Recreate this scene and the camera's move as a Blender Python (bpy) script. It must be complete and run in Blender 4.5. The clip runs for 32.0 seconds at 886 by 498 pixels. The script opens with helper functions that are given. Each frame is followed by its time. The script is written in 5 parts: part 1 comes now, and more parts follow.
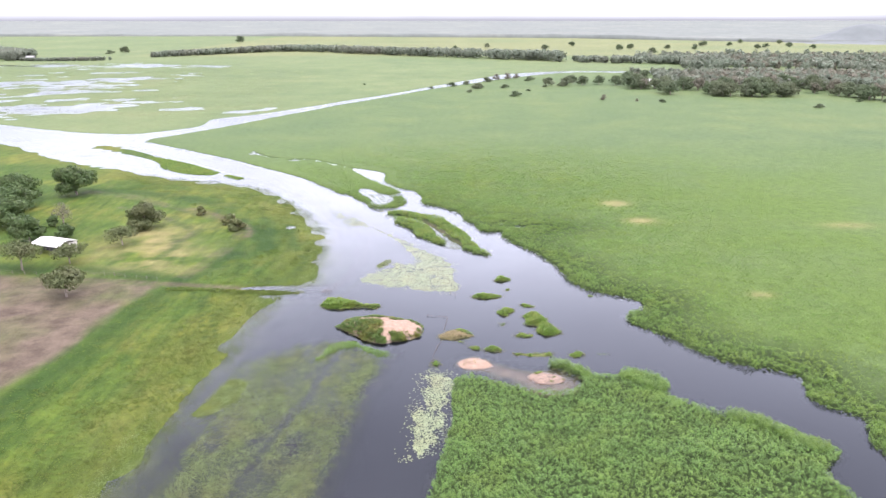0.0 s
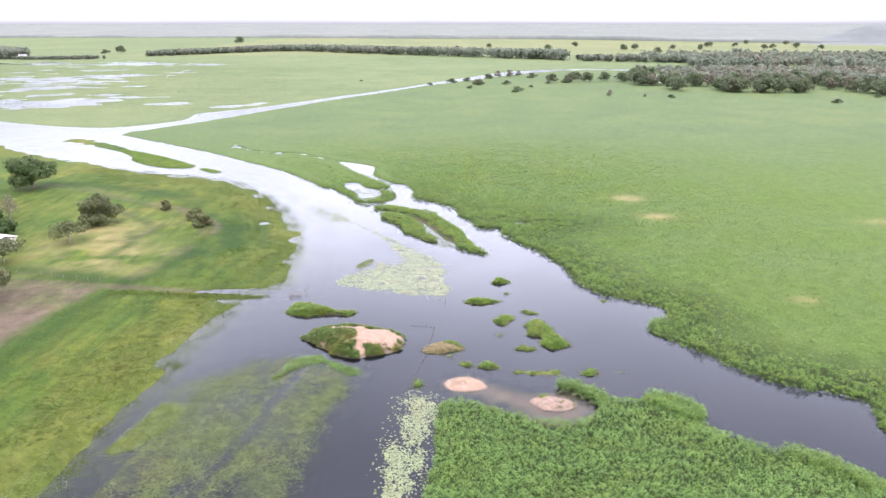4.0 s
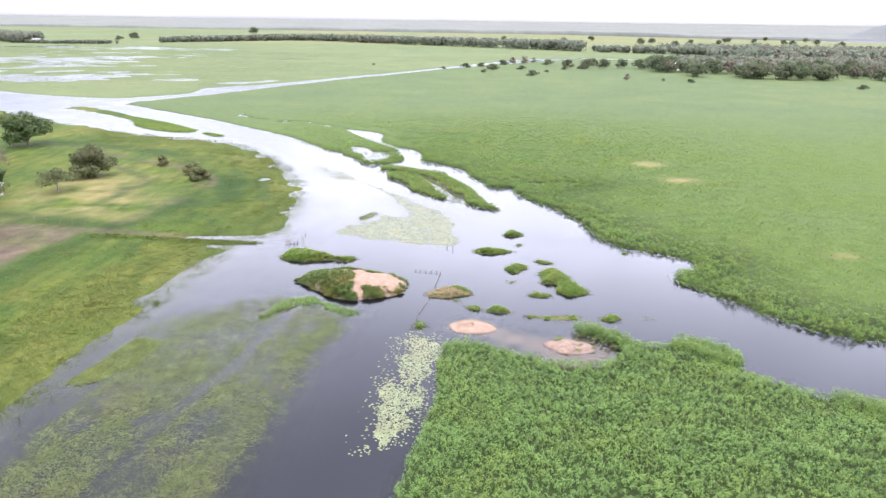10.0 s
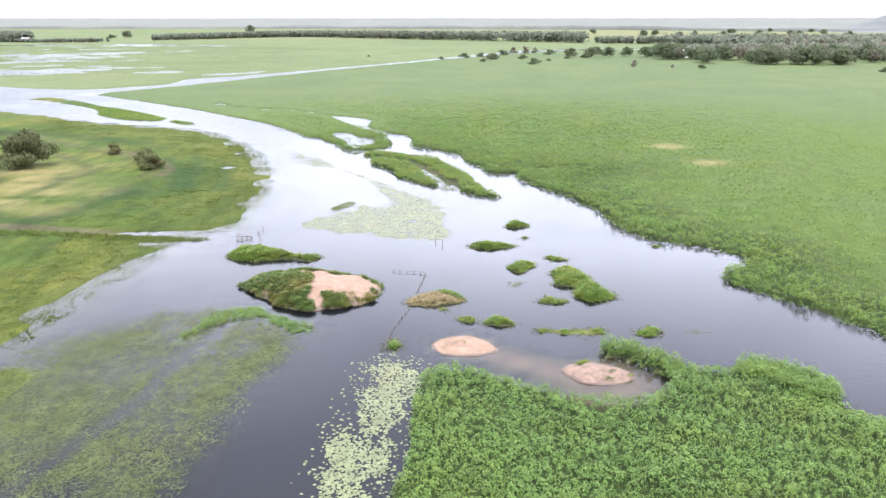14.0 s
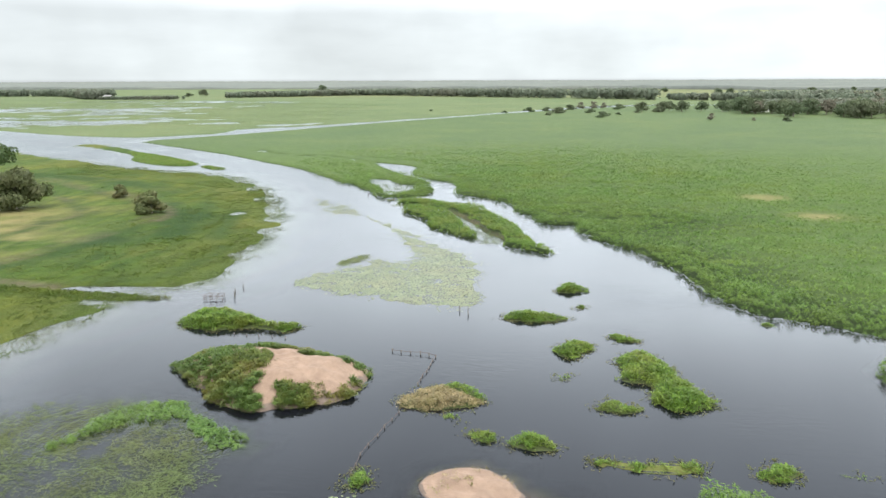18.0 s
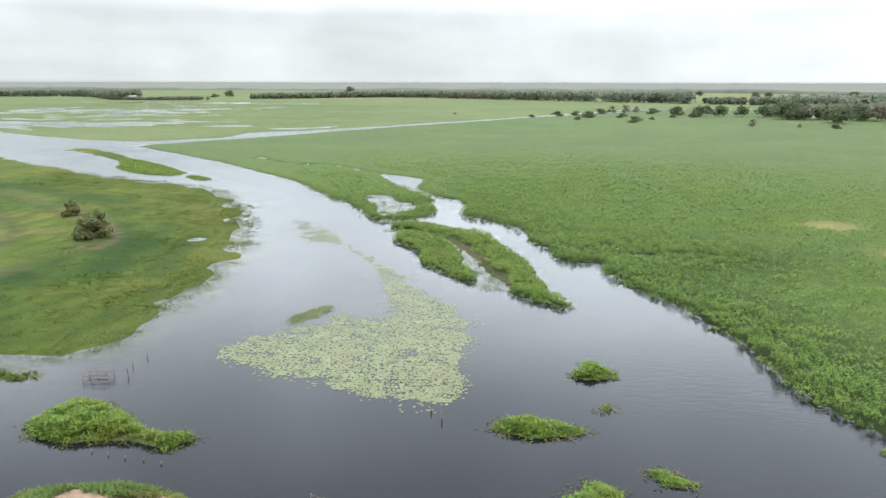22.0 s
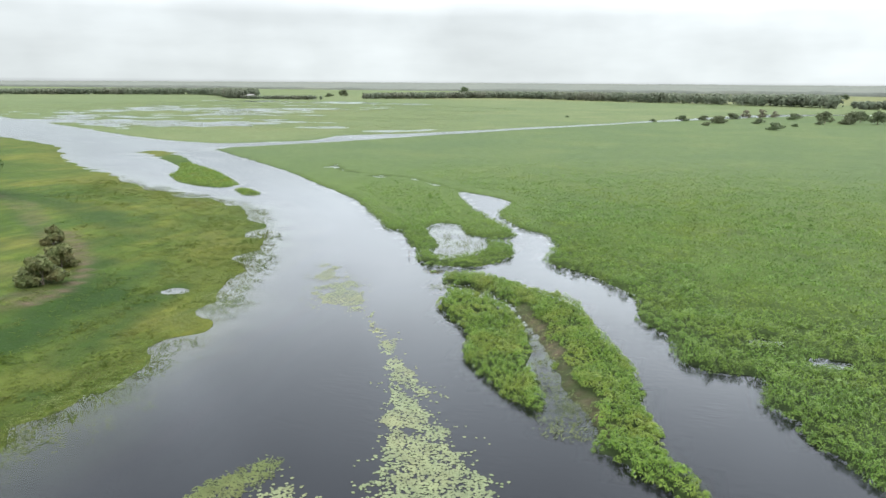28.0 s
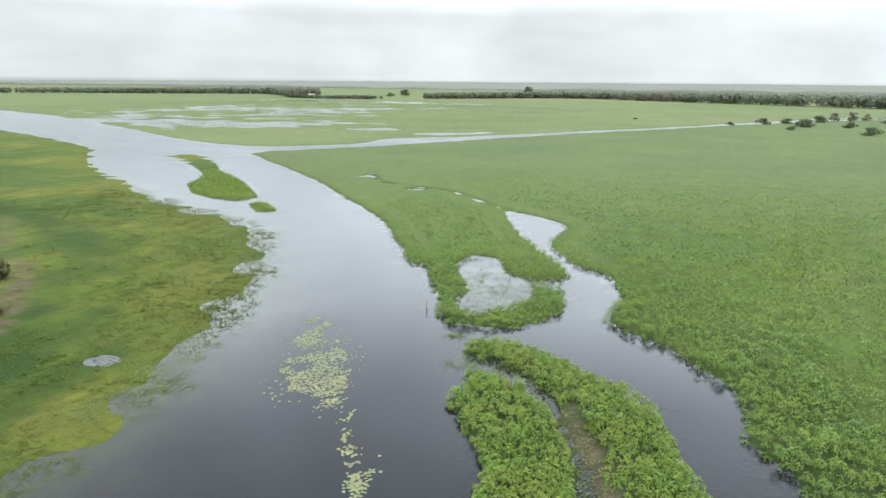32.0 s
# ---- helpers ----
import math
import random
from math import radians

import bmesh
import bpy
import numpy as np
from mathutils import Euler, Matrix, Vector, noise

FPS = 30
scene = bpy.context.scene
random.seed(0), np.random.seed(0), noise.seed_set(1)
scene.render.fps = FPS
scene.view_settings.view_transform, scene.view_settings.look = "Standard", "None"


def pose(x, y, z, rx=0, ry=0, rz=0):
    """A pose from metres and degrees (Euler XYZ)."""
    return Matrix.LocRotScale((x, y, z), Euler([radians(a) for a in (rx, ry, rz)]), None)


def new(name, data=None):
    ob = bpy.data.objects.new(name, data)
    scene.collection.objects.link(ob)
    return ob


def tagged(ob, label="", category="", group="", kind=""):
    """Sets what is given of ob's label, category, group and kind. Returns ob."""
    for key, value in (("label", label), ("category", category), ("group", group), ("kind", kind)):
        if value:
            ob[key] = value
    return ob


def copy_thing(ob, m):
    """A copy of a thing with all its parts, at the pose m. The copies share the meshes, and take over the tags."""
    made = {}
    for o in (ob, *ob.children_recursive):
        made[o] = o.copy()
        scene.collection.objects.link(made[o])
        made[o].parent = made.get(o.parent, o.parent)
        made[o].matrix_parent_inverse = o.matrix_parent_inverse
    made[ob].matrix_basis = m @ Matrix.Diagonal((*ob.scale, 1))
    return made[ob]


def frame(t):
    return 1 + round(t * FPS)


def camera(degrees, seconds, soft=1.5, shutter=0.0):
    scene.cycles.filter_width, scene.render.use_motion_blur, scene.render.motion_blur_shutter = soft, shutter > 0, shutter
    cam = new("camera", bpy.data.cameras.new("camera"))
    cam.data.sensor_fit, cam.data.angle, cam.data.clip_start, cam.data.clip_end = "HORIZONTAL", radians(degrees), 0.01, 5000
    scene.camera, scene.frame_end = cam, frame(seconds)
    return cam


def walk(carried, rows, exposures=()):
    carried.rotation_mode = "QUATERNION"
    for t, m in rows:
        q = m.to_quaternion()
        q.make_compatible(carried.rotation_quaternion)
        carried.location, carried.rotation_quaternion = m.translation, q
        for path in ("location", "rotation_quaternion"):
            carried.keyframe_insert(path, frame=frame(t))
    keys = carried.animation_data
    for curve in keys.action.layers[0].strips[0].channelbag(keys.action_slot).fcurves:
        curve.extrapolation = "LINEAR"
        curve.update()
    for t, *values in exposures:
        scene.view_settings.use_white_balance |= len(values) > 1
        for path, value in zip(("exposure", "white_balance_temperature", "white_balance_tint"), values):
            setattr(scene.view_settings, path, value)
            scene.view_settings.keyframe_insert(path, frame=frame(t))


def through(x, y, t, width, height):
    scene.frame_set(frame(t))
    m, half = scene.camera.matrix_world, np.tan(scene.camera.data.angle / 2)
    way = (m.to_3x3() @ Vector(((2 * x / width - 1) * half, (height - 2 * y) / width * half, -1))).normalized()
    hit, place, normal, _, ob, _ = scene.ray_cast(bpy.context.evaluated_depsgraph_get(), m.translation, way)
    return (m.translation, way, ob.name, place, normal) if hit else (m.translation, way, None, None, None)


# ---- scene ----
cam = camera(63.27, 32.0)
ROWS = [
    (0, pose(-4.04, -22.35, 55.87, 72.05, 0.04, -0.36)),
    (1, pose(-3.28, -16.64, 53.94, 72.14, 0.08, -0.20)),
    (2, pose(-2.71, -10.65, 51.95, 72.22, 0.02, -0.17)),
    (3, pose(-1.90, -5.24, 49.90, 72.28, 0.05, -0.09)),
    (3.5, pose(-1.70, -3.58, 48.86, 72.33, 0.02, -0.16)),
    (4.5, pose(-0.83, -0.34, 46.85, 72.40, -0.00, -0.11)),
    (5.5, pose(-0.14, 0.27, 44.93, 72.45, -0.12, -0.01)),
    (6, pose(0.00, 0.00, 44.00, 72.47, -0.21, 0.07)),
    (7, pose(0.01, -0.32, 42.20, 72.46, -0.47, 0.50)),
    (8, pose(-0.11, -0.55, 40.22, 72.35, -0.64, 0.88)),
    (9, pose(-0.38, 1.35, 38.41, 72.24, -0.69, 0.96)),
    (10, pose(-0.69, 4.77, 36.47, 72.25, -0.71, 1.02)),
    (11, pose(-0.57, 9.34, 34.43, 72.15, -0.52, 1.05)),
    (12, pose(-0.18, 14.86, 32.53, 72.16, -0.33, 1.07)),
    (13, pose(0.36, 20.53, 30.70, 72.16, -0.17, 1.01)),
    (14, pose(1.10, 26.47, 28.91, 72.19, 0.05, 1.02)),
    (15, pose(1.99, 32.72, 27.17, 74.31, 0.24, 0.97)),
    (15.5, pose(2.43, 35.51, 26.19, 75.78, 0.32, 1.06)),
    (17.5, pose(4.18, 47.52, 22.63, 76.82, 0.21, 5.19)),
    (18, pose(4.58, 50.43, 22.53, 76.85, 0.20, 6.43)),
    (19, pose(5.24, 56.03, 22.52, 76.89, 0.11, 8.08)),
    (20, pose(5.85, 61.83, 22.52, 77.00, 0.01, 8.37)),
    (21, pose(6.18, 67.50, 22.58, 77.01, -0.02, 8.52)),
    (22, pose(6.37, 73.25, 22.47, 77.01, -0.11, 8.81)),
    (23, pose(6.37, 78.97, 22.53, 76.96, -0.23, 9.70)),
    (24, pose(6.37, 84.51, 22.52, 76.95, -0.32, 11.31)),
    (25, pose(6.32, 90.23, 22.47, 76.97, -0.33, 12.85)),
    (25.5, pose(6.22, 93.00, 22.41, 77.03, -0.37, 13.68)),
    (27.5, pose(5.69, 104.52, 22.15, 77.03, -0.44, 16.97)),
    (28, pose(5.45, 107.46, 22.18, 77.02, -0.42, 17.98)),
    (29, pose(4.68, 113.21, 22.06, 76.99, -0.50, 19.96)),
    (30, pose(3.90, 118.86, 22.11, 76.97, -0.47, 20.94)),
    (31, pose(2.85, 124.52, 22.16, 76.95, -0.45, 21.91)),
    (32, pose(1.51, 130.17, 22.21, 76.95, -0.49, 23.03)),
]
EXPOSURES = [(0, 0.57, 6200, 24), (6, 0.57, 6200, 24), (13, 0.58, 6200, 22), (15.5, 0.45, 6300, 15), (17.5, 0.12, 6450, 8), (19, 0.06, 6480, 7), (32, 0.04, 6480, 7)]
walk(cam, ROWS, EXPOSURES)

# ---- daylight: an overcast sky and a weak, wide sun ----
SUN_EL, SUN_AZ = 58.0, 150.0
world = bpy.data.worlds.new("overcast_sky")
scene.world = world
world.use_nodes = True
wn, wl = world.node_tree.nodes, world.node_tree.links
wn.clear()
w_out = wn.new("ShaderNodeOutputWorld")
w_bg = wn.new("ShaderNodeBackground")
w_bg.inputs["Strength"].default_value = 1.0
w_sky = wn.new("ShaderNodeTexSky")
w_sky.sky_type = "NISHITA"
w_sky.sun_disc = False
w_sky.sun_elevation = radians(SUN_EL)
w_sky.sun_rotation = radians(SUN_AZ)
w_sky.dust_density = 3.0
w_tc = wn.new("ShaderNodeTexCoord")
w_sep = wn.new("ShaderNodeSeparateXYZ")
wl.new(w_tc.outputs["Generated"], w_sep.inputs[0])
# cloud deck: brighter overhead than at the horizon
w_ramp = wn.new("ShaderNodeValToRGB")
w_ramp.color_ramp.interpolation = "LINEAR"
w_ramp.color_ramp.elements[0].position = 0.0
w_ramp.color_ramp.elements[0].color = (0.192, 0.203, 0.208, 1)
w_ramp.color_ramp.elements[1].position = 0.95
w_ramp.color_ramp.elements[1].color = (0.96, 0.98, 1.0, 1)
for w_at, w_col in ((0.085, (0.200, 0.211, 0.219, 1)), (0.2, (0.56, 0.577, 0.605, 1)), (0.3, (0.70, 0.72, 0.755, 1)), (0.42, (0.455, 0.475, 0.515, 1)), (0.56, (0.33, 0.345, 0.38, 1)), (0.72, (0.52, 0.53, 0.55, 1))):
    w_ramp.color_ramp.elements.new(w_at).color = w_col
wl.new(w_sep.outputs["Z"], w_ramp.inputs[0])
# soft grey streaks of cloud, drawn out along the horizon
w_map = wn.new("ShaderNodeMapping")
w_map.inputs["Scale"].default_value = (2.6, 2.6, 11.0)
wl.new(w_tc.outputs["Generated"], w_map.inputs[0])
w_noise = wn.new("ShaderNodeTexNoise")
w_noise.inputs["Scale"].default_value = 1.6
w_noise.inputs["Detail"].default_value = 5.0
w_noise.inputs["Roughness"].default_value = 0.5
wl.new(w_map.outputs[0], w_noise.inputs["Vector"])
w_cl = wn.new("ShaderNodeMapRange")
w_cl.inputs["From Min"].default_value = 0.3
w_cl.inputs["From Max"].default_value = 0.62
w_cl.inputs["To Min"].default_value = 4.45
w_cl.inputs["To Max"].default_value = 5.2
wl.new(w_noise.outputs["Fac"], w_cl.inputs["Value"])
w_big = wn.new("ShaderNodeTexNoise")
w_big.inputs["Scale"].default_value = 4.5
w_big.inputs["Detail"].default_value = 4.0
wl.new(w_tc.outputs["Generated"], w_big.inputs["Vector"])
w_lump = wn.new("ShaderNodeMapRange")
w_lump.inputs["From Min"].default_value = 0.35
w_lump.inputs["From Max"].default_value = 0.65
w_lump.inputs["To Min"].default_value = 0.90
w_lump.inputs["To Max"].default_value = 1.10
wl.new(w_big.outputs["Fac"], w_lump.inputs["Value"])
w_both = wn.new("ShaderNodeMath")
w_both.operation = "MULTIPLY"
wl.new(w_cl.outputs[0], w_both.inputs[0])
wl.new(w_lump.outputs[0], w_both.inputs[1])
# the deck is thicker, so greyer, towards the west
w_west = wn.new("ShaderNodeMapRange")
w_west.inputs["From Min"].default_value, w_west.inputs["From Max"].default_value = -0.55, 0.1
w_west.inputs["To Min"].default_value, w_west.inputs["To Max"].default_value = 0.87, 1.0
wl.new(w_sep.outputs["X"], w_west.inputs["Value"])
w_deck = wn.new("ShaderNodeMath")
w_deck.operation = "MULTIPLY"
wl.new(w_both.outputs[0], w_deck.inputs[0])
wl.new(w_west.outputs[0], w_deck.inputs[1])
w_mul = wn.new("ShaderNodeVectorMath")
w_mul.operation = "SCALE"
wl.new(w_ramp.outputs["Color"], w_mul.inputs[0])
wl.new(w_deck.outputs[0], w_mul.inputs["Scale"])
w_sc = wn.new("ShaderNodeVectorMath")
w_sc.operation = "SCALE"
w_sc.inputs["Scale"].default_value = 0.06
wl.new(w_sky.outputs["Color"], w_sc.inputs[0])
w_mix = wn.new("ShaderNodeMix")
w_mix.data_type = "RGBA"
w_mix.inputs["Factor"].default_value = 0.92
wl.new(w_sc.outputs[0], w_mix.inputs["A"])
wl.new(w_mul.outputs[0], w_mix.inputs["B"])
# below the horizon: the haze of the farthest land
w_low = wn.new("ShaderNodeMapRange")
w_low.inputs["From Min"].default_value, w_low.inputs["From Max"].default_value = -0.0050, 0.0035
wl.new(w_sep.outputs["Z"], w_low.inputs["Value"])
w_haze = wn.new("ShaderNodeMix")
w_haze.data_type = "RGBA"
wl.new(w_low.outputs[0], w_haze.inputs["Factor"])
w_haze.inputs["A"].default_value = (0.37, 0.385, 0.40, 1)
wl.new(w_mix.outputs["Result"], w_haze.inputs["B"])
wl.new(w_haze.outputs["Result"], w_bg.inputs["Color"])
wl.new(w_bg.outputs[0], w_out.inputs["Surface"])

sun = new("sun", bpy.data.lights.new("sun", "SUN"))
sun.data.energy, sun.data.angle, sun.data.color = 1.4, radians(18), (1.0, 0.965, 0.9)
sun.rotation_euler = (radians(90 - SUN_EL), 0, radians(180 - SUN_AZ))

# ---- plan: outlines seen from above, in metres; z = 0 is the water ----
MARSH_BANK = [(90, -120), (76, 0), (66, 30), (58.5, 52), (55.7, 60.3), (56.3, 65.1), (57.9, 69.3), (53, 74.5), (54.5, 82), (51.5, 84.6),
              (45.8, 86.7), (40.9, 92.1), (39, 95.6), (35.3, 100.5), (32.5, 104.4), (33.5, 108), (37.5, 111.4), (37, 115), (31.7, 119.2),
              (28, 120.8), (25.8, 125.2), (24.5, 128.6), (23.5, 136.6), (20, 146.4), (16.7, 152), (15, 155), (14.9, 157.4), (13, 160),
              (13.3, 164.7), (9.6, 164.8), (6.6, 167), (6.3, 171.9), (3.4, 176.2), (3.2, 181), (1.8, 185.2), (-1.9, 189.8), (-4.5, 193)]
CREEK_EAST = [(-7.2, 194.2), (-9.8, 198.4), (-9.2, 204.9), (-12.5, 213.4), (-17.1, 217.2), (-21.3, 223.8), (-23.5, 228.6), (-24.8, 242.8),
              (-36.9, 250.9), (-31.2, 236.2), (-26.3, 227.3), (-17.4, 213.4), (-17.7, 209.6), (-20.9, 207.6), (-18.4, 205.9), (-16.3, 205.2),
              (-14.3, 199.3), (-14.9, 195.2), (-17.2, 191.7), (-19.6, 190.6), (-22.9, 190.2), (-24.7, 191.6), (-26.5, 195.9), (-30.3, 202.5),
              (-34.8, 210.2), (-36.4, 209.5)]
RIVER_EAST = [(-43.1, 219.4), (-54.9, 235.6), (-70.8, 251.4), (-89.3, 270.1), (-112.7, 290), (-132, 306), (-144, 317.5), (-140, 324),
              (-118, 360), (-94, 411), (-70, 460), (-43, 507), (-11, 567), (23, 618), (63, 676), (128, 742), (214, 742), (300, 765)]
NORTH_BANK = [(300, 768), (219, 756), (131, 760), (67, 722), (24, 650), (-12, 583), (-37, 534), (-72, 474), (-99, 428), (-119, 402),
              (-132, 388), (-131.6, 362), (-148, 341.5), (-160, 336), (-195, 345.5), (-250, 373), (-330, 417), (-500, 490), (-900, 600)]
LEFT_BANK = [(-900, 520), (-500, 415), (-306, 350), (-246, 326), (-200, 305), (-158, 268), (-130, 250), (-97, 231), (-74, 221), (-60, 209),
             (-49, 191), (-42, 177), (-37, 163), (-33.5, 147), (-33, 136), (-33, 127), (-35.5, 123), (-40, 116.6), (-40.6, 105), (-42, 94),
             (-43, 84), (-44.5, 75), (-45, 66), (-46, 52), (-50, 20), (-60, -60)]
MAT_EDGE = [(-1.6, 81.6), (1.5, 82.2), (4, 81.2), (7, 79.4), (12, 76.8), (15.8, 76.6), (18.6, 79.4), (18.5, 82.6), (16.4, 84.6), (14, 86),
            (14.8, 87.5), (18.2, 86.2), (20.6, 83.2), (25, 82.4), (26.3, 84.5), (30, 84), (32.8, 80.5), (31.5, 76.5), (35.8, 72.6),
            (38.8, 69.4), (42.5, 70), (45.6, 65.9), (49.8, 61), (45.7, 56), (47, 50), (52, 38), (56, 20), (40, 8), (10, 6), (-4, 20),
            (-6.5, 40), (-5.3, 51.6), (-3.2, 63), (-2.1, 71)]
LONG_ISLAND = [(-19.7, 185.7), (-14.7, 186.4), (-8.1, 183), (-3.1, 178.3), (-0.8, 172.7), (1.5, 167.3), (2.6, 164.9), (4.3, 159.6), (4.7, 154.8),
               (6, 152.7), (5.8, 149.9), (8.2, 147), (8.6, 144.4), (6.3, 145.8), (3.7, 147.8), (2.1, 149), (2, 151.3), (-0.3, 152.2),
               (-3.3, 153.5), (-6.6, 156.9), (-10.2, 161.8), (-10.9, 165.9), (-14, 170.7), (-16.8, 174.5), (-15.9, 176.9)]
ISLAND_GUT = [(-19.6, 179.6), (-17.5, 180.4), (-15.3, 179.2), (-12.7, 178.3), (-8.7, 174.1), (-7.2, 171.7), (-5.7, 168), (-4.9, 162.5), (-3.3, 158.2), (-1.8, 154.6), (-2.6, 152.4), (-0.7, 150),
              (0.7, 149.6), (1.9, 150.7), (1.2, 153.8), (-0.1, 155.9), (-1.4, 158.4), (-2.8, 163.2), (-4.2, 167.4), (-5.6, 171.5), (-7.9, 175.3), (-12.6, 180.7), (-16.1, 182.3), (-19.6, 181.6)]
ISLAND_MUD = [(-9, 177.3), (-8, 176.9), (-6.9, 174.1), (-5.1, 171), (-3.9, 167.4), (-2.7, 165.5), (-1.2, 160.8), (-0.4, 157.9), (1.5, 155.8), (2.1, 153.1), (2.7, 152), (2.5, 151.2), (1.7, 152.9),
              (0.8, 154.7), (-0.5, 156.6), (-1.4, 158.8), (-2.2, 162.4), (-4.2, 166.1), (-5.5, 169.5), (-7.9, 173.7)]
POOL = [(-30.6, 212.4), (-30, 216), (-27.3, 217), (-24.6, 211), (-20.6, 207.4), (-18.8, 203), (-18.6, 199), (-20.3, 195.6), (-22.4, 193.4), (-24.4, 196.5), (-25.8, 201.5), (-28, 206)]
SPIT_A = [(-161.4, 298.2), (-150.8, 304.5), (-124.3, 279.1), (-118.4, 266.8), (-137.9, 282.2)]
SPIT_B = [(-128, 279), (-122.3, 276), (-105.5, 262.9), (-92, 250), (-86.5, 243.5), (-88.4, 239.5), (-99.2, 242.3), (-111, 252.7), (-114.9, 261.2)]
SPIT_C = [(-82.6, 237.6), (-81.5, 239.8), (-74.7, 233.8), (-76.1, 231.5)]
CAUSEWAY = [(-62, 121.8), (-47, 121.4), (-43, 121.7), (-39, 121.3), (-33.7, 120.3), (-32.8, 119.9), (-36, 119.3), (-39, 118.9), (-44, 119.2), (-62, 120)]
CRESCENT = [(-25.3, 89), (-24.3, 90.6), (-24, 92.8), (-23.6, 94.6), (-22.2, 95.7), (-20.5, 96.2), (-19.2, 95.9), (-18, 94.6), (-16.3, 93.4), (-15, 92.9), (-13.4, 92.2), (-12.3, 90.8), (-12.6, 89.6),
            (-14.4, 89.6), (-16.1, 91), (-17.3, 92.4), (-18.7, 93.4), (-20.4, 92.7), (-21.9, 92.1), (-23, 91), (-23.8, 89.5), (-24.7, 88.4)]
MAT_RIMS = [[(32.5, 78.5), (30.5, 76.6), (28.7, 77.2), (26.9, 79.8), (24.8, 82), (25, 82.9), (28, 83.6), (30.4, 82.6), (32.1, 80.3)],
            [(14, 86), (15.2, 87.3), (17.3, 86.6), (19.4, 85.6), (20.8, 83.4), (19.6, 80), (18.8, 81.8), (17.9, 83.9), (16.2, 84.8), (14.2, 85.2)],
            [(37.7, 70.6), (41, 71.6), (42.5, 70), (45.6, 65.9), (49, 61.5), (46.8, 60), (43.5, 63.4), (41, 67), (38.6, 68.8)]]
WEDGE = [(-40.2, 70.2), (-39.6, 75), (-37.8, 81.7), (-34.8, 81), (-34.8, 76), (-37.2, 71.4)]
FLOODED = [(-23, 96), (-14.5, 91), (-13.5, 85), (-15.6, 76), (-17, 64), (-18.5, 50), (-20, 30), (-45, 30), (-45, 56), (-41.5, 66), (-39, 76), (-38, 88), (-33, 92)]
SOIL_FIELD = [(-130, 133), (-98, 128.5), (-86, 129.5), (-68.6, 124), (-65.1, 122.2), (-66.9, 113.7), (-68.5, 97.6), (-70.8, 84.5), (-73.5, 74), (-78, 55), (-130, 55)]
MARSH_POOLS = [(14.3, 173.5, 1.3, 1.0), (18.6, 169.7, 2.1, 1.2), (-63, 267.5, 2.6, 1.5), (-83, 282, 2.5, 1.6)]
CREEK_HEAD = [(-36.9, 250.9), (-44, 257.6), (-54.7, 267.7), (-60.6, 269.6), (-72, 273), (-78, 278), (-85, 288)]
SHALLOW = [(-1.2, 87), (0, 89.3), (2, 90.3), (4.6, 88.6), (10.3, 84.6), (15, 84.6), (18.4, 81.4), (17, 77), (12.2, 76.6), (8.6, 79.6), (3.5, 83.6), (0, 84.8)]


def smooth_outline(pts, step=1.2, closed=True):
    """A rounded line through the corners of an outline."""
    p = np.array(pts, float)
    n = len(p)
    out = []
    for i in range(n if closed else n - 1):
        a, b, c, d = (p[(i + k) % n] if closed else p[min(max(i + k, 0), n - 1)] for k in (-1, 0, 1, 2))
        m = max(1, min(12, int(np.hypot(*(c - b)) / step)))
        for s in np.arange(m) / m:
            s2, s3 = s * s, s * s * s
            ta, tb = (c - a) * 0.4, (d - b) * 0.4
            out.append((2 * s3 - 3 * s2 + 1) * b + (s3 - 2 * s2 + s) * ta + (-2 * s3 + 3 * s2) * c + (s3 - s2) * tb)
    return np.array(out)


def shore_distance(X, Y, poly, reach=25.0):
    """Metres inside (+) or outside (-) of a closed outline, cut off at reach."""
    X, Y = np.asarray(X, float), np.asarray(Y, float)
    d = np.full(X.shape, -float(reach))
    lo, hi = poly.min(0) - reach, poly.max(0) + reach
    near = (X > lo[0]) & (X < hi[0]) & (Y > lo[1]) & (Y < hi[1])
    idx = np.nonzero(near.ravel())[0]
    A, B = poly, np.roll(poly, -1, 0)
    dx, dy = (B - A).T
    ln = dx * dx + dy * dy + 1e-12
    res = np.empty(len(idx))
    for s in range(0, len(idx), 4000):
        j = idx[s:s + 4000]
        x, y = X.ravel()[j][:, None], Y.ravel()[j][:, None]
        u = np.clip(((x - A[:, 0]) * dx + (y - A[:, 1]) * dy) / ln, 0, 1)
        dd = np.sqrt(((A[:, 0] + u * dx - x) ** 2 + (A[:, 1] + u * dy - y) ** 2).min(1))
        cross = ((A[:, 1] > y) != (B[:, 1] > y)) & (x < A[:, 0] + (y - A[:, 1]) / np.where(dy == 0, 1e-9, dy) * dx)
        res[s:s + 4000] = np.where(cross.sum(1) % 2 == 1, np.minimum(dd, reach), -np.minimum(dd, reach))
    out = d.ravel()
    out[idx] = res
    return out.reshape(X.shape)


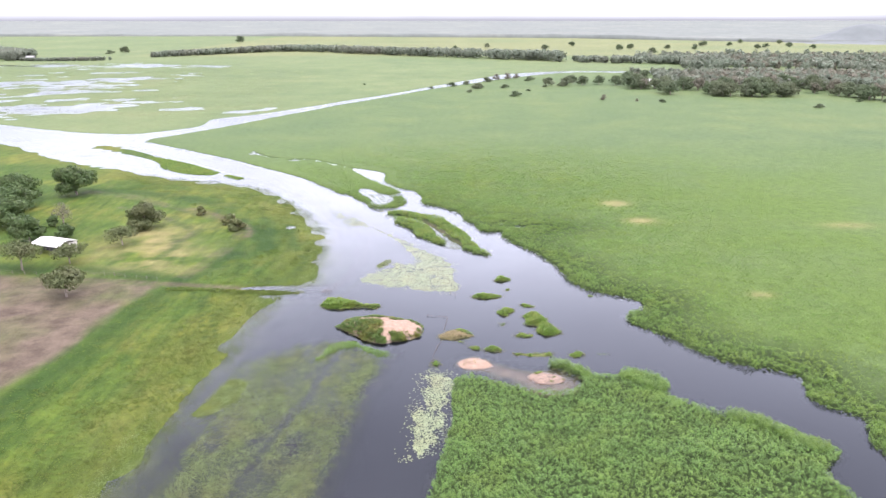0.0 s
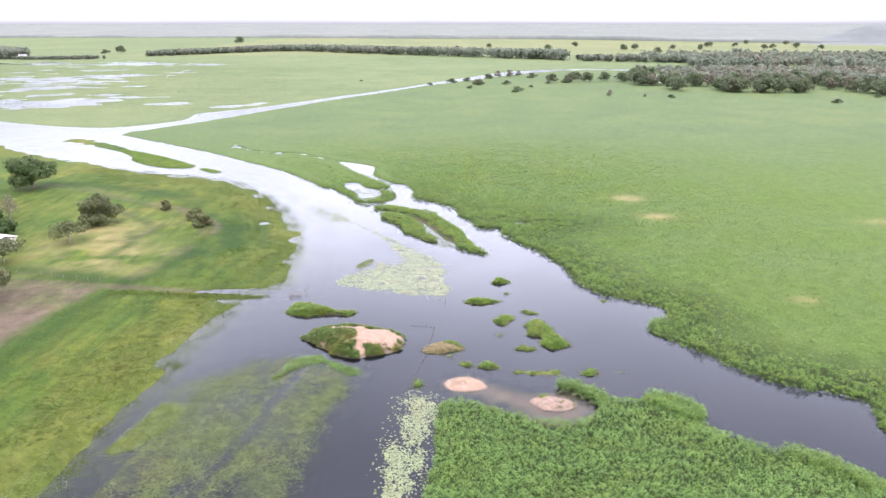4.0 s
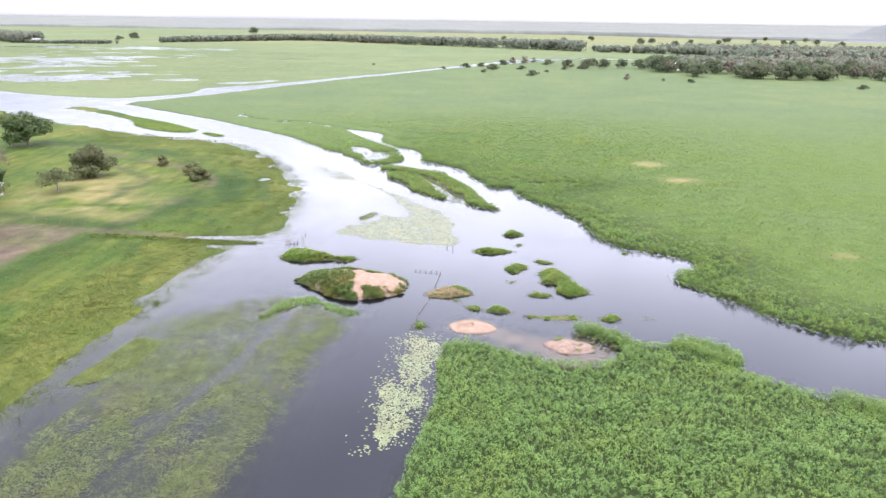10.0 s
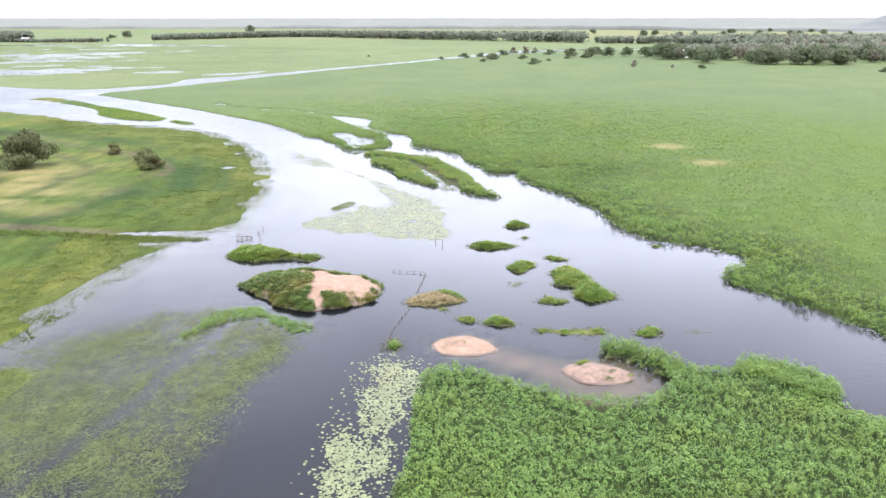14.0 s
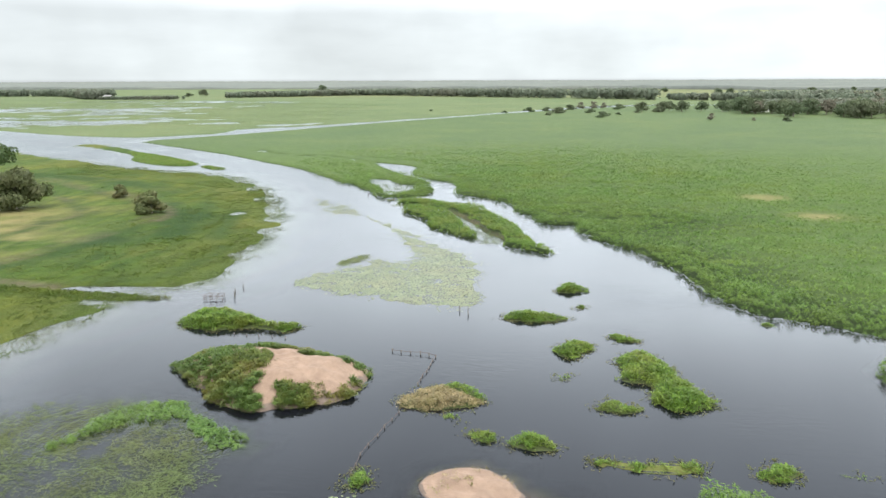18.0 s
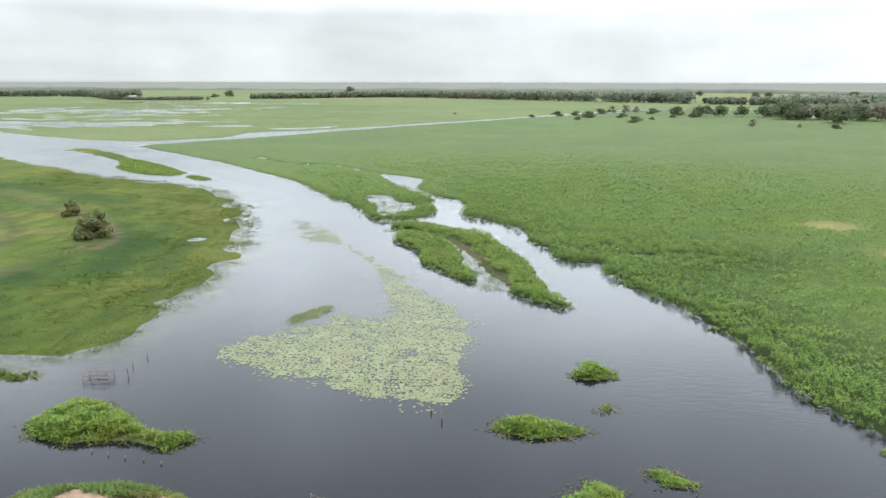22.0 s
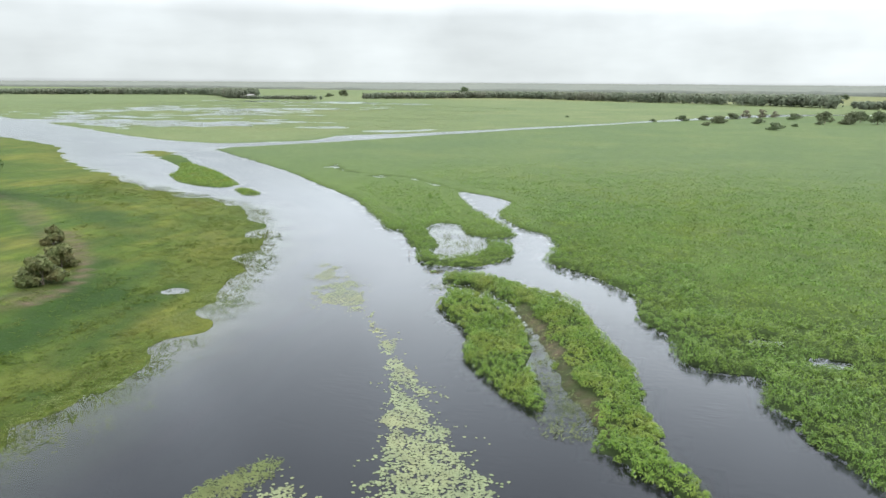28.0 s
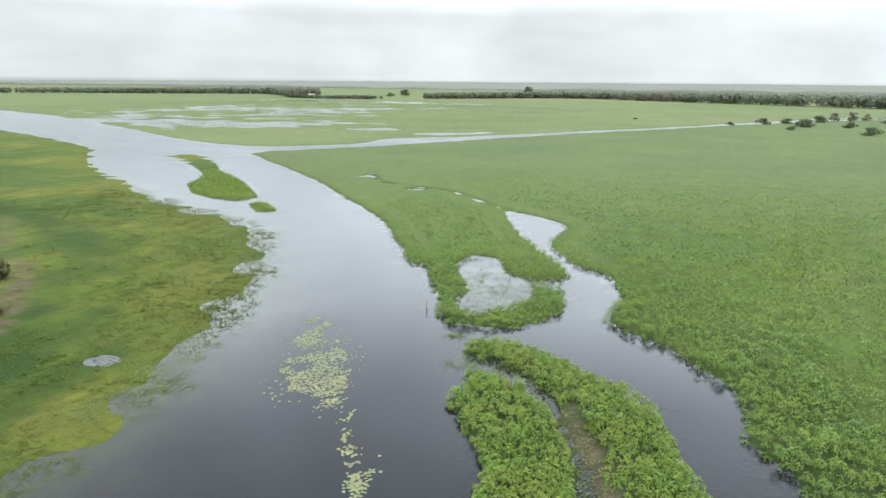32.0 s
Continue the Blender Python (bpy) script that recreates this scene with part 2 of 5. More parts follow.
def lattice_noise(x, y, seed=0):
    """Smooth value noise, -1 to 1, on a lattice of one metre."""
    xi, yi = np.floor(x).astype(np.int64), np.floor(y).astype(np.int64)
    fx, fy = x - xi, y - yi
    fx, fy = fx * fx * (3 - 2 * fx), fy * fy * (3 - 2 * fy)

    def corner(i, j):
        h = (i * 374761393 + j * 668265263 + seed * 974711) & 0xFFFFFFFF
        h = ((h ^ (h >> 13)) * 1274126177) & 0xFFFFFFFF
        return ((h ^ (h >> 16)) & 0xFFFF) / 32767.5 - 1

    a = corner(xi, yi) * (1 - fx) + corner(xi + 1, yi) * fx
    b = corner(xi, yi + 1) * (1 - fx) + corner(xi + 1, yi + 1) * fx
    return a * (1 - fy) + b * fy


def fractal(x, y, size, seed=0, octaves=3):
    out, amp = 0, 1.0
    for k in range(octaves):
        out = out + amp * lattice_noise(x / size * 2 ** k, y / size * 2 ** k, seed + k)
        amp *= 0.5
    return out / 1.6


def tussocks(x, y, size, seed=0):
    """1 in the middle of a tussock, 0 between two: domes on a jittered lattice."""
    gx0, gy0 = x / size, y / size
    xi, yi = np.floor(gx0).astype(np.int64), np.floor(gy0).astype(np.int64)
    best = np.full(x.shape, 9.0)
    for di in (-1, 0, 1):
        for dj in (-1, 0, 1):
            i, j = xi + di, yi + dj
            h = ((i * 73856093) ^ (j * 19349663) ^ (seed * 83492791)) & 0xFFFFFFFF
            h = ((h ^ (h >> 15)) * 2246822519) & 0xFFFFFFFF
            px, py = i + (h & 0xFFF) / 4096, j + ((h >> 12) & 0xFFF) / 4096
            best = np.minimum(best, np.hypot(gx0 - px, gy0 - py))
    return np.clip(1 - (best / 0.85) ** 2, 0, 1)


FAR_EAST = [(5200, 790), (5200, -700), (90, -700)]
P_MARSH = np.vstack([smooth_outline(MARSH_BANK + CREEK_EAST + RIVER_EAST, closed=False), np.array(FAR_EAST)])
P_NORTH = np.vstack([smooth_outline(NORTH_BANK, 3, closed=False), np.array([(-5200, 1200), (-5200, 5200), (5200, 5200), (5200, 760)])])
P_LEFT = np.vstack([smooth_outline(LEFT_BANK, 2, closed=False), np.array([(-60, -700), (-5200, -700), (-5200, 900)])])
P_MAT, P_LONG, P_GUT, P_MUD, P_POOL, P_SA, P_SB, P_SC, P_CAUSE, P_CRES, P_WEDGE, P_FLOOD, P_SOIL, P_SHALLOW = [smooth_outline(o) for o in (
    MAT_EDGE, LONG_ISLAND, ISLAND_GUT, ISLAND_MUD, POOL, SPIT_A, SPIT_B, SPIT_C, CAUSEWAY, CRESCENT, WEDGE, FLOODED, SOIL_FIELD, SHALLOW)]


def marsh_depth(x, y):
    d = shore_distance(x, y, P_MARSH) + 0.35 * fractal(x, y, 2.2, 11)
    for cx, cy, rx, ry in MARSH_POOLS:
        d = np.minimum(d, (np.hypot((x - cx) / rx, (y - cy) / ry) - 1) * min(rx, ry) + 0.5 * fractal(x, y, 1.5, 16))
    creek = smooth_outline(CREEK_HEAD, 1.0, closed=False)
    near = (x > -92) & (x < -33) & (y > 246) & (y < 295)
    if near.any():
        c = np.sqrt(((x[near][:, None] - creek[:, 0]) ** 2 + (y[near][:, None] - creek[:, 1]) ** 2).min(1)) - 0.55 + 0.35 * fractal(x[near], y[near], 4, 20)
        d[near] = np.minimum(d[near], c)
    return np.minimum(d, -shore_distance(x, y, P_POOL) - 0.5 + 0.8 * fractal(x, y, 3, 15))


def long_island_depth(x, y):
    d = shore_distance(x, y, P_LONG) + 0.3 * fractal(x, y, 1.8, 12)
    return np.minimum(d, -shore_distance(x, y, P_GUT) - 0.3 + 0.6 * fractal(x, y, 1.6, 14))


def flooded_meadow(x, y):
    """0 to 1: how far the north meadow lies under water."""
    a = np.exp(-(((x + 340) / 165) ** 2 + ((y - 620) / 210) ** 2))
    b = np.exp(-(((x + 225) / 105) ** 2 + ((y - 440) / 55) ** 2))
    c = np.exp(-(((x + 420) / 210) ** 2 + ((y - 870) / 55) ** 2))
    d = np.exp(-(((x + 110) / 60) ** 2 + ((y - 440 - (x + 110) * 1.1) / 16) ** 2))
    return np.clip(a * 1.0 + b * 0.8 + c * 0.9 + d * 0.3, 0, 1)


def ground_height(x, y):
    bed = -0.9 + 0.12 * fractal(x, y, 6, 3)
    marsh = np.clip(marsh_depth(x, y) * 0.9, -2, 0.22)
    mat_h = np.clip((shore_distance(x, y, P_MAT) + 0.3 * fractal(x, y, 2, 13)) * 0.9, -2, 0.22)
    isl = np.clip(long_island_depth(x, y) * 0.9, -2, 0.22)
    n = shore_distance(x, y, P_NORTH)
    wet = flooded_meadow(x, y)
    north = np.where(n > 24.9, 0.45, np.clip(n * 0.12, -2, 0.35)) - wet * 0.52 + (0.20 * fractal(x, y * 1.6, 50, 21, 4) + 0.34 * fractal(x, y * 1.4, 16, 25, 2)) * (0.2 + wet)
    l = shore_distance(x, y, P_LEFT)
    left = np.clip(l * np.where(l > 0, 0.035, 0.028), -0.9, 0.7) + (0.10 * fractal(x, y, 5, 31, 2)) * np.clip((l + 14) / 12, 0, 1)
    left = left - 0.42 * np.exp(-(((x + 45.5) / 1.7) ** 2 + ((y - 169.7) / 1.5) ** 2))
    left = left - 0.85 * np.exp(-((y - 122.8 - 0.3 * fractal(x, y, 5, 37)) / 0.8) ** 2) * np.clip((x + 48) / 3, 0, 1) * (x < -28)
    left = left - 0.7 * np.exp(-((y - 118.2 - 0.3 * fractal(x, y, 5, 38)) / 0.75) ** 2) * np.clip((x + 42) / 3, 0, 1) * (x < -28)
    z = np.maximum.reduce([bed, marsh, mat_h, isl, north, left])
    for poly, top in ((P_SA, 0.03), (P_SB, 0.3), (P_SC, 0.2), (P_CAUSE, 0.16), (P_CRES, -0.04), (P_WEDGE, 0.06)):
        d = shore_distance(x, y, poly, 12) + 0.5 * fractal(x, y, 3, 41)
        z = np.maximum(z, np.clip(d * 0.25, -1, top))
    f = shore_distance(x, y, P_FLOOD, 12)
    z = np.maximum(z, np.clip(f * 0.12, -0.8, -0.17) + 0.08 * fractal(x, y * 0.35, 3, 51) - 0.03)
    s = shore_distance(x, y, P_SHALLOW, 8)
    z = np.maximum(z, np.clip(s * 0.5, -0.8, -0.07))
    g = shore_distance(x, y, P_GUT, 6)
    z = np.where(g > 0, np.maximum(z, -0.12 + 0.1 * fractal(x, y, 1.2, 53)), z)
    z = np.maximum(z, np.clip(shore_distance(x, y, P_MUD, 6) * 0.3 + 0.05, -0.6, 0.12))
    p = shore_distance(x, y, P_POOL, 6)
    return np.where(p > 0, np.maximum(z, -0.1 + 0.12 * fractal(x, y, 3, 54)), z)


# ---- materials ----
def material(name):
    m = bpy.data.materials.new(name)
    m.use_nodes = True
    nt = m.node_tree
    return m, nt.nodes, nt.links, nt.nodes["Principled BSDF"]


def noise_node(nodes, links, scale, detail=4.0, rough=0.55, vector=None, distortion=0.0):
    n = nodes.new("ShaderNodeTexNoise")
    n.inputs["Scale"].default_value, n.inputs["Detail"].default_value = scale, detail
    n.inputs["Roughness"].default_value, n.inputs["Distortion"].default_value = rough, distortion
    if vector:
        links.new(vector, n.inputs["Vector"])
    return n.outputs["Fac"]


def ramp_node(nodes, links, value, stops):
    r = nodes.new("ShaderNodeValToRGB")
    e = r.color_ramp.elements
    while len(e) < len(stops):
        e.new(0.5)
    for k, (pos, col) in enumerate(stops):
        e[k].position, e[k].color = pos, (*col, 1)
    links.new(value, r.inputs[0])
    return r.outputs["Color"]


def mix_node(nodes, links, fac, a, b, blend="MIX"):
    m = nodes.new("ShaderNodeMix")
    m.data_type, m.blend_type = "RGBA", blend
    for key, v in (("Factor", fac), ("A", a), ("B", b)):
        if isinstance(v, bpy.types.NodeSocket):
            links.new(v, m.inputs[key])
        else:
            m.inputs[key].default_value = v if key == "Factor" else (*v, 1)
    return m.outputs["Result"]


def range_node(nodes, links, value, a, b, c=0.0, d=1.0):
    r = nodes.new("ShaderNodeMapRange")
    r.inputs["From Min"].default_value, r.inputs["From Max"].default_value = a, b
    r.inputs["To Min"].default_value, r.inputs["To Max"].default_value = c, d
    links.new(value, r.inputs["Value"])
    return r.outputs[0]


def bump_node(nodes, links, height, strength, distance, bsdf):
    b = nodes.new("ShaderNodeBump")
    b.inputs["Strength"].default_value, b.inputs["Distance"].default_value = strength, distance
    links.new(height, b.inputs["Height"])
    links.new(b.outputs[0], bsdf.inputs["Normal"])


def position_node(nodes, links, scale=(1, 1, 1)):
    g = nodes.new("ShaderNodeNewGeometry")
    m = nodes.new("ShaderNodeMapping")
    m.inputs["Scale"].default_value = scale
    links.new(g.outputs["Position"], m.inputs[0])
    return m.outputs[0]


def attribute_node(nodes, name):
    a = nodes.new("ShaderNodeAttribute")
    a.attribute_name = name
    return a.outputs["Fac"]


def plain_material(name, base, dark, scale, rough=0.8, bump=0.3, metal=0.0, distance=0.02):
    m, n, l, b = material(name)
    pos = position_node(n, l)
    fine, broad = noise_node(n, l, scale, 6, 0.65, pos), noise_node(n, l, scale * 0.17, 3, 0.5, pos)
    col = mix_node(n, l, range_node(n, l, fine, 0.35, 0.7), base, dark)
    col = mix_node(n, l, range_node(n, l, broad, 0.4, 0.75, 0, 0.6), col, tuple(0.55 * c + 0.45 * d for c, d in zip(base, dark)))
    l.new(col, b.inputs["Base Color"])
    b.inputs["Roughness"].default_value, b.inputs["Metallic"].default_value = rough, metal
    bump_node(n, l, fine, bump, distance, b)
    return m


def leaf_material(name, lush, pale, dry, patch=9.0, dry_amount=0.25, rough=0.5, through=0.3):
    """Leaves: each one differs a little, and the stand as a whole in patches."""
    m, n, l, b = material(name)
    g = n.new("ShaderNodeNewGeometry")
    pos = position_node(n, l)
    broad = noise_node(n, l, 1 / patch, 4, 0.6, pos)
    mid = noise_node(n, l, 4.5 / patch, 3, 0.6, pos)
    col = mix_node(n, l, range_node(n, l, g.outputs["Random Per Island"], 0, 1), lush, pale)
    col = mix_node(n, l, range_node(n, l, broad, 0.45, 0.66, 0, dry_amount * 2), col, dry)
    shade = ramp_node(n, l, mid, [(0.3, (0.72, 0.72, 0.72)), (0.7, (1.18, 1.18, 1.18))])
    col = mix_node(n, l, 1.0, col, shade, "MULTIPLY")
    l.new(col, b.inputs["Base Color"])
    b.inputs["Roughness"].default_value = rough
    b.inputs["Specular IOR Level"].default_value = 0.25
    t = n.new("ShaderNodeBsdfTranslucent")
    l.new(col, t.inputs["Color"])
    mix = n.new("ShaderNodeMixShader")
    mix.inputs[0].default_value = through
    l.new(b.outputs[0], mix.inputs[1])
    l.new(t.outputs[0], mix.inputs[2])
    l.new(mix.outputs[0], n["Material Output"].inputs["Surface"])
    return m


def ground_material():
    """Meadow, marsh, bare soil and river bed, each where the plan has it."""
    m, n, l, b = material("ground_cover")
    pos = position_node(n, l)
    fine, mid, broad = noise_node(n, l, 2.4, 5, 0.7, pos), noise_node(n, l, 0.32, 5, 0.62, pos), noise_node(n, l, 0.035, 5, 0.6, pos)
    vast = noise_node(n, l, 0.006, 5, 0.6, pos)
    meadow = ramp_node(n, l, broad, [(0.38, (0.034, 0.063, 0.008)), (0.5, (0.049, 0.078, 0.010)), (0.62, (0.084, 0.094, 0.015))])
    combed = n.new("ShaderNodeMapping")
    combed.inputs["Rotation"].default_value = (0, 0, radians(-24))
    combed.inputs["Scale"].default_value = (1.0, 0.22, 1.0)
    l.new(pos, combed.inputs[0])
    streak = noise_node(n, l, 0.55, 5, 0.65, combed.outputs[0])
    meadow = mix_node(n, l, 1.0, meadow, ramp_node(n, l, streak, [(0.32, (0.50, 0.62, 0.5)), (0.5, (0.96, 0.98, 0.96)), (0.68, (1.3, 1.22, 1.1))]), "MULTIPLY")
    patch = noise_node(n, l, 0.16, 5, 0.68, combed.outputs[0])
    meadow = mix_node(n, l, range_node(n, l, patch, 0.52, 0.66, 0, 0.7), meadow, (0.022, 0.050, 0.006))
    meadow = mix_node(n, l, range_node(n, l, patch, 0.46, 0.34, 0, 0.5), meadow, (0.092, 0.094, 0.018))
    # north meadow: distance haze painted in as a paler, bluer green
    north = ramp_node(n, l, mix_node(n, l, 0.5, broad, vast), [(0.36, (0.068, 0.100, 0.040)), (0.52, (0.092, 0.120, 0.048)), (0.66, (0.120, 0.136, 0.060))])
    # marsh ramp is greyed and blued to carry the haze of distance
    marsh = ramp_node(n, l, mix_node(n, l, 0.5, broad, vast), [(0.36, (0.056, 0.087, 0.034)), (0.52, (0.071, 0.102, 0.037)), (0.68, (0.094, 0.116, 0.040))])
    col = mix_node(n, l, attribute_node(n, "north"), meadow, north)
    col = mix_node(n, l, attribute_node(n, "marsh"), col, marsh)
    # close marsh gets its full green back, free of the painted haze
    col = mix_node(n, l, attribute_node(n, "near_marsh"), col, (0.062, 0.098, 0.019))
    col = mix_node(n, l, attribute_node(n, "dry"), col, (0.190, 0.158, 0.068))
    col = mix_node(n, l, attribute_node(n, "straw"), col, (0.066, 0.079, 0.011))
    col = mix_node(n, l, attribute_node(n, "lush"), col, (0.017, 0.040, 0.005))
    # wet mud under the plants, with the shade of the gaps painted in
    col = mix_node(n, l, attribute_node(n, "shaded_mud"), col, (0.024, 0.040, 0.010))
    soil = ramp_node(n, l, mid, [(0.3, (0.066, 0.048, 0.033)), (0.7, (0.104, 0.079, 0.056))])
    col = mix_node(n, l, attribute_node(n, "soil"), col, soil)
    sand = ramp_node(n, l, mid, [(0.3, (0.34, 0.215, 0.155)), (0.7, (0.46, 0.31, 0.235))])
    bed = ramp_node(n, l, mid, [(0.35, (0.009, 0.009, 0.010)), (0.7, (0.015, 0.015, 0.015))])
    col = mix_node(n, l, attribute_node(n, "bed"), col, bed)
    col = mix_node(n, l, attribute_node(n, "weed"), col, (0.14, 0.17, 0.075))
    col = mix_node(n, l, attribute_node(n, "sand"), col, sand)
    grain = mix_node(n, l, 0.5, ramp_node(n, l, fine, [(0.3, (0.6, 0.6, 0.6)), (0.7, (1.3, 1.3, 1.3))]),
                     ramp_node(n, l, mid, [(0.3, (0.68, 0.68, 0.68)), (0.7, (1.3, 1.3, 1.3))]))
    col = mix_node(n, l, 1.0, col, grain, "MULTIPLY")
    l.new(col, b.inputs["Base Color"])
    b.inputs["Roughness"].default_value = 0.9
    b.inputs["Specular IOR Level"].default_value = 0.15
    bump_node(n, l, mix_node(n, l, 0.6, fine, mid), 0.9, 0.5, b)
    return m


def water_material():
    """Still, dark river water: a mirror by Fresnel over a murky view of the bed."""
    m, n, l, b = material("river_water")
    n.remove(b)
    pos = position_node(n, l, (1, 1, 1))
    stretched = position_node(n, l, (0.45, 1.15, 1))
    fine = position_node(n, l, (0.5, 1.7, 1))
    rip = mix_node(n, l, 0.5, noise_node(n, l, 1.5, 2, 0.5, stretched), noise_node(n, l, 2.4, 1, 0.5, fine))
    calm = range_node(n, l, noise_node(n, l, 0.045, 4, 0.6, pos), 0.44, 0.66, 0.008, 0.16)
    bump = n.new("ShaderNodeBump")
    bump.inputs["Distance"].default_value = 0.25
    l.new(calm, bump.inputs["Strength"])
    l.new(rip, bump.inputs["Height"])
    glossy = n.new("ShaderNodeBsdfGlossy")
    glossy.inputs["Color"].default_value = (0.895, 0.937, 0.972, 1)
    glossy.inputs["Roughness"].default_value = 0.10
    l.new(bump.outputs[0], glossy.inputs["Normal"])
    murk = n.new("ShaderNodeBsdfTransparent")
    murk.inputs["Color"].default_value = (0.74, 0.72, 0.66, 1)
    silt = n.new("ShaderNodeBsdfDiffuse")
    silt.inputs["Color"].default_value = (0.0060, 0.0064, 0.0082, 1)
    body = n.new("ShaderNodeMixShader")
    l.new(range_node(n, l, attribute_node(n, "shallow"), 0, 1, 1.0, 0.3), body.inputs[0])
    l.new(murk.outputs[0], body.inputs[1])
    l.new(silt.outputs[0], body.inputs[2])
    fres = n.new("ShaderNodeFresnel")
    fres.inputs["IOR"].default_value = 1.38
    mix = n.new("ShaderNodeMixShader")
    l.new(fres.outputs[0], mix.inputs[0])
    l.new(body.outputs[0], mix.inputs[1])
    l.new(glossy.outputs[0], mix.inputs[2])
    l.new(mix.outputs[0], n["Material Output"].inputs["Surface"])
    return m


M_GROUND, M_WATER = ground_material(), water_material()
M_MARSH = leaf_material("marsh_leaves", (0.052, 0.112, 0.017), (0.130, 0.214, 0.038), (0.152, 0.190, 0.025), 16, 0.28, 0.5, 0.25)
M_MAT = leaf_material("floating_mat_leaves", (0.056, 0.120, 0.024), (0.150, 0.248, 0.054), (0.156, 0.208, 0.031), 7, 0.2, 0.5, 0.22)
M_REED = leaf_material("islet_grass", (0.058, 0.124, 0.014), (0.164, 0.252, 0.036), (0.185, 0.200, 0.034), 3, 0.3, 0.5, 0.25)
M_FRINGE = leaf_material("wet_edge_grass", (0.072, 0.088, 0.020), (0.126, 0.132, 0.036), (0.150, 0.118, 0.044), 2, 0.35, 0.6, 0.3)
M_SHRUB = leaf_material("shrub_leaves", (0.046, 0.090, 0.016), (0.116, 0.168, 0.036), (0.175, 0.150, 0.034), 4, 0.4)
M_BANK = leaf_material("bank_reeds", (0.056, 0.118, 0.015), (0.140, 0.224, 0.038), (0.158, 0.198, 0.029), 9, 0.2, 0.5, 0.25)
M_MEADOW = leaf_material("meadow_grass", (0.050, 0.088, 0.009), (0.096, 0.134, 0.016), (0.124, 0.118, 0.022), 9, 0.25, 0.6, 0.42)
M_FLOODED = leaf_material("flooded_grass", (0.124, 0.168, 0.056), (0.165, 0.205, 0.075), (0.172, 0.182, 0.072), 8, 0.3, 0.6, 0.4)
M_CROWN = leaf_material("tree_leaves", (0.046, 0.080, 0.025), (0.088, 0.134, 0.044), (0.095, 0.112, 0.042), 4, 0.25, 0.5, 0.35)
M_CROWN_GREY = leaf_material("grey_tree_leaves", (0.078, 0.098, 0.038), (0.126, 0.144, 0.060), (0.125, 0.122, 0.058), 4, 0.3, 0.6, 0.4)
M_BUSH = leaf_material("olive_bush_leaves", (0.088, 0.112, 0.040), (0.145, 0.165, 0.064), (0.160, 0.135, 0.060), 3, 0.35, 0.6, 0.4)
M_CROWN_BARE = leaf_material("thin_brown_leaves", (0.125, 0.122, 0.085), (0.175, 0.165, 0.120), (0.165, 0.142, 0.105), 5, 0.35, 0.7, 0.4)
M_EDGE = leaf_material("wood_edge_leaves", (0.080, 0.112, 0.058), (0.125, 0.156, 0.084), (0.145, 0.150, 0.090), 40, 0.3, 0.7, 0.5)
# far leaves: aerial haze put into the colour, so paler and greyer
M_FAR = leaf_material("hazed_wood_leaves", (0.140, 0.172, 0.120), (0.190, 0.215, 0.155), (0.175, 0.172, 0.130), 90, 0.35, 0.7, 0.5)
M_BARK = plain_material("grey_bark", (0.26, 0.22, 0.18), (0.12, 0.095, 0.075), 9, 0.9, 0.6)
M_SAND = plain_material("pink_sand", (0.262, 0.180, 0.128), (0.165, 0.108, 0.074), 1.1, 0.95, 1.0, distance=0.2)
M_MUDSAND = plain_material("muddy_sand", (0.23, 0.155, 0.115), (0.08, 0.06, 0.042), 1.3, 0.85, 0.7, distance=0.08)
M_MUDDY = plain_material("mossy_mud", (0.050, 0.068, 0.014), (0.034, 0.040, 0.012), 2.5, 0.95, 0.5, distance=0.06)
M_OLIVE = plain_material("olive_water_moss", (0.098, 0.104, 0.016), (0.060, 0.070, 0.012), 2.5, 0.95, 0.4, distance=0.05)
M_WETSAND = plain_material("wet_sand", (0.125, 0.083, 0.058), (0.075, 0.052, 0.036), 2.2, 0.6, 0.6, distance=0.05)
M_DRYREED = leaf_material("dead_reeds", (0.26, 0.205, 0.105), (0.36, 0.29, 0.16), (0.17, 0.17, 0.045), 2.5, 0.3)
M_POST = plain_material("weathered_wood", (0.17, 0.145, 0.12), (0.07, 0.058, 0.048), 12, 0.9, 0.5)
M_RUST = plain_material("rusty_steel", (0.13, 0.085, 0.065), (0.06, 0.045, 0.04), 15, 0.75, 0.4, 0.3)
M_ROOF = plain_material("white_sheet_roof", (0.82, 0.81, 0.79), (0.66, 0.63, 0.59), 1.6, 0.5, 0.1)
M_WALL = plain_material("pale_boards", (0.52, 0.50, 0.46), (0.34, 0.31, 0.28), 3, 0.8, 0.2)
M_FARWALL = plain_material("far_grey_walls", (0.26, 0.25, 0.24), (0.17, 0.165, 0.16), 1, 0.8, 0.1)
M_DARK = plain_material("dark_opening", (0.05, 0.048, 0.045), (0.03, 0.03, 0.03), 4, 0.8, 0.2)
M_PAD = leaf_material("lily_pads", (0.115, 0.145, 0.068), (0.175, 0.202, 0.102), (0.175, 0.170, 0.078), 6, 0.25, 0.35, 0.1)


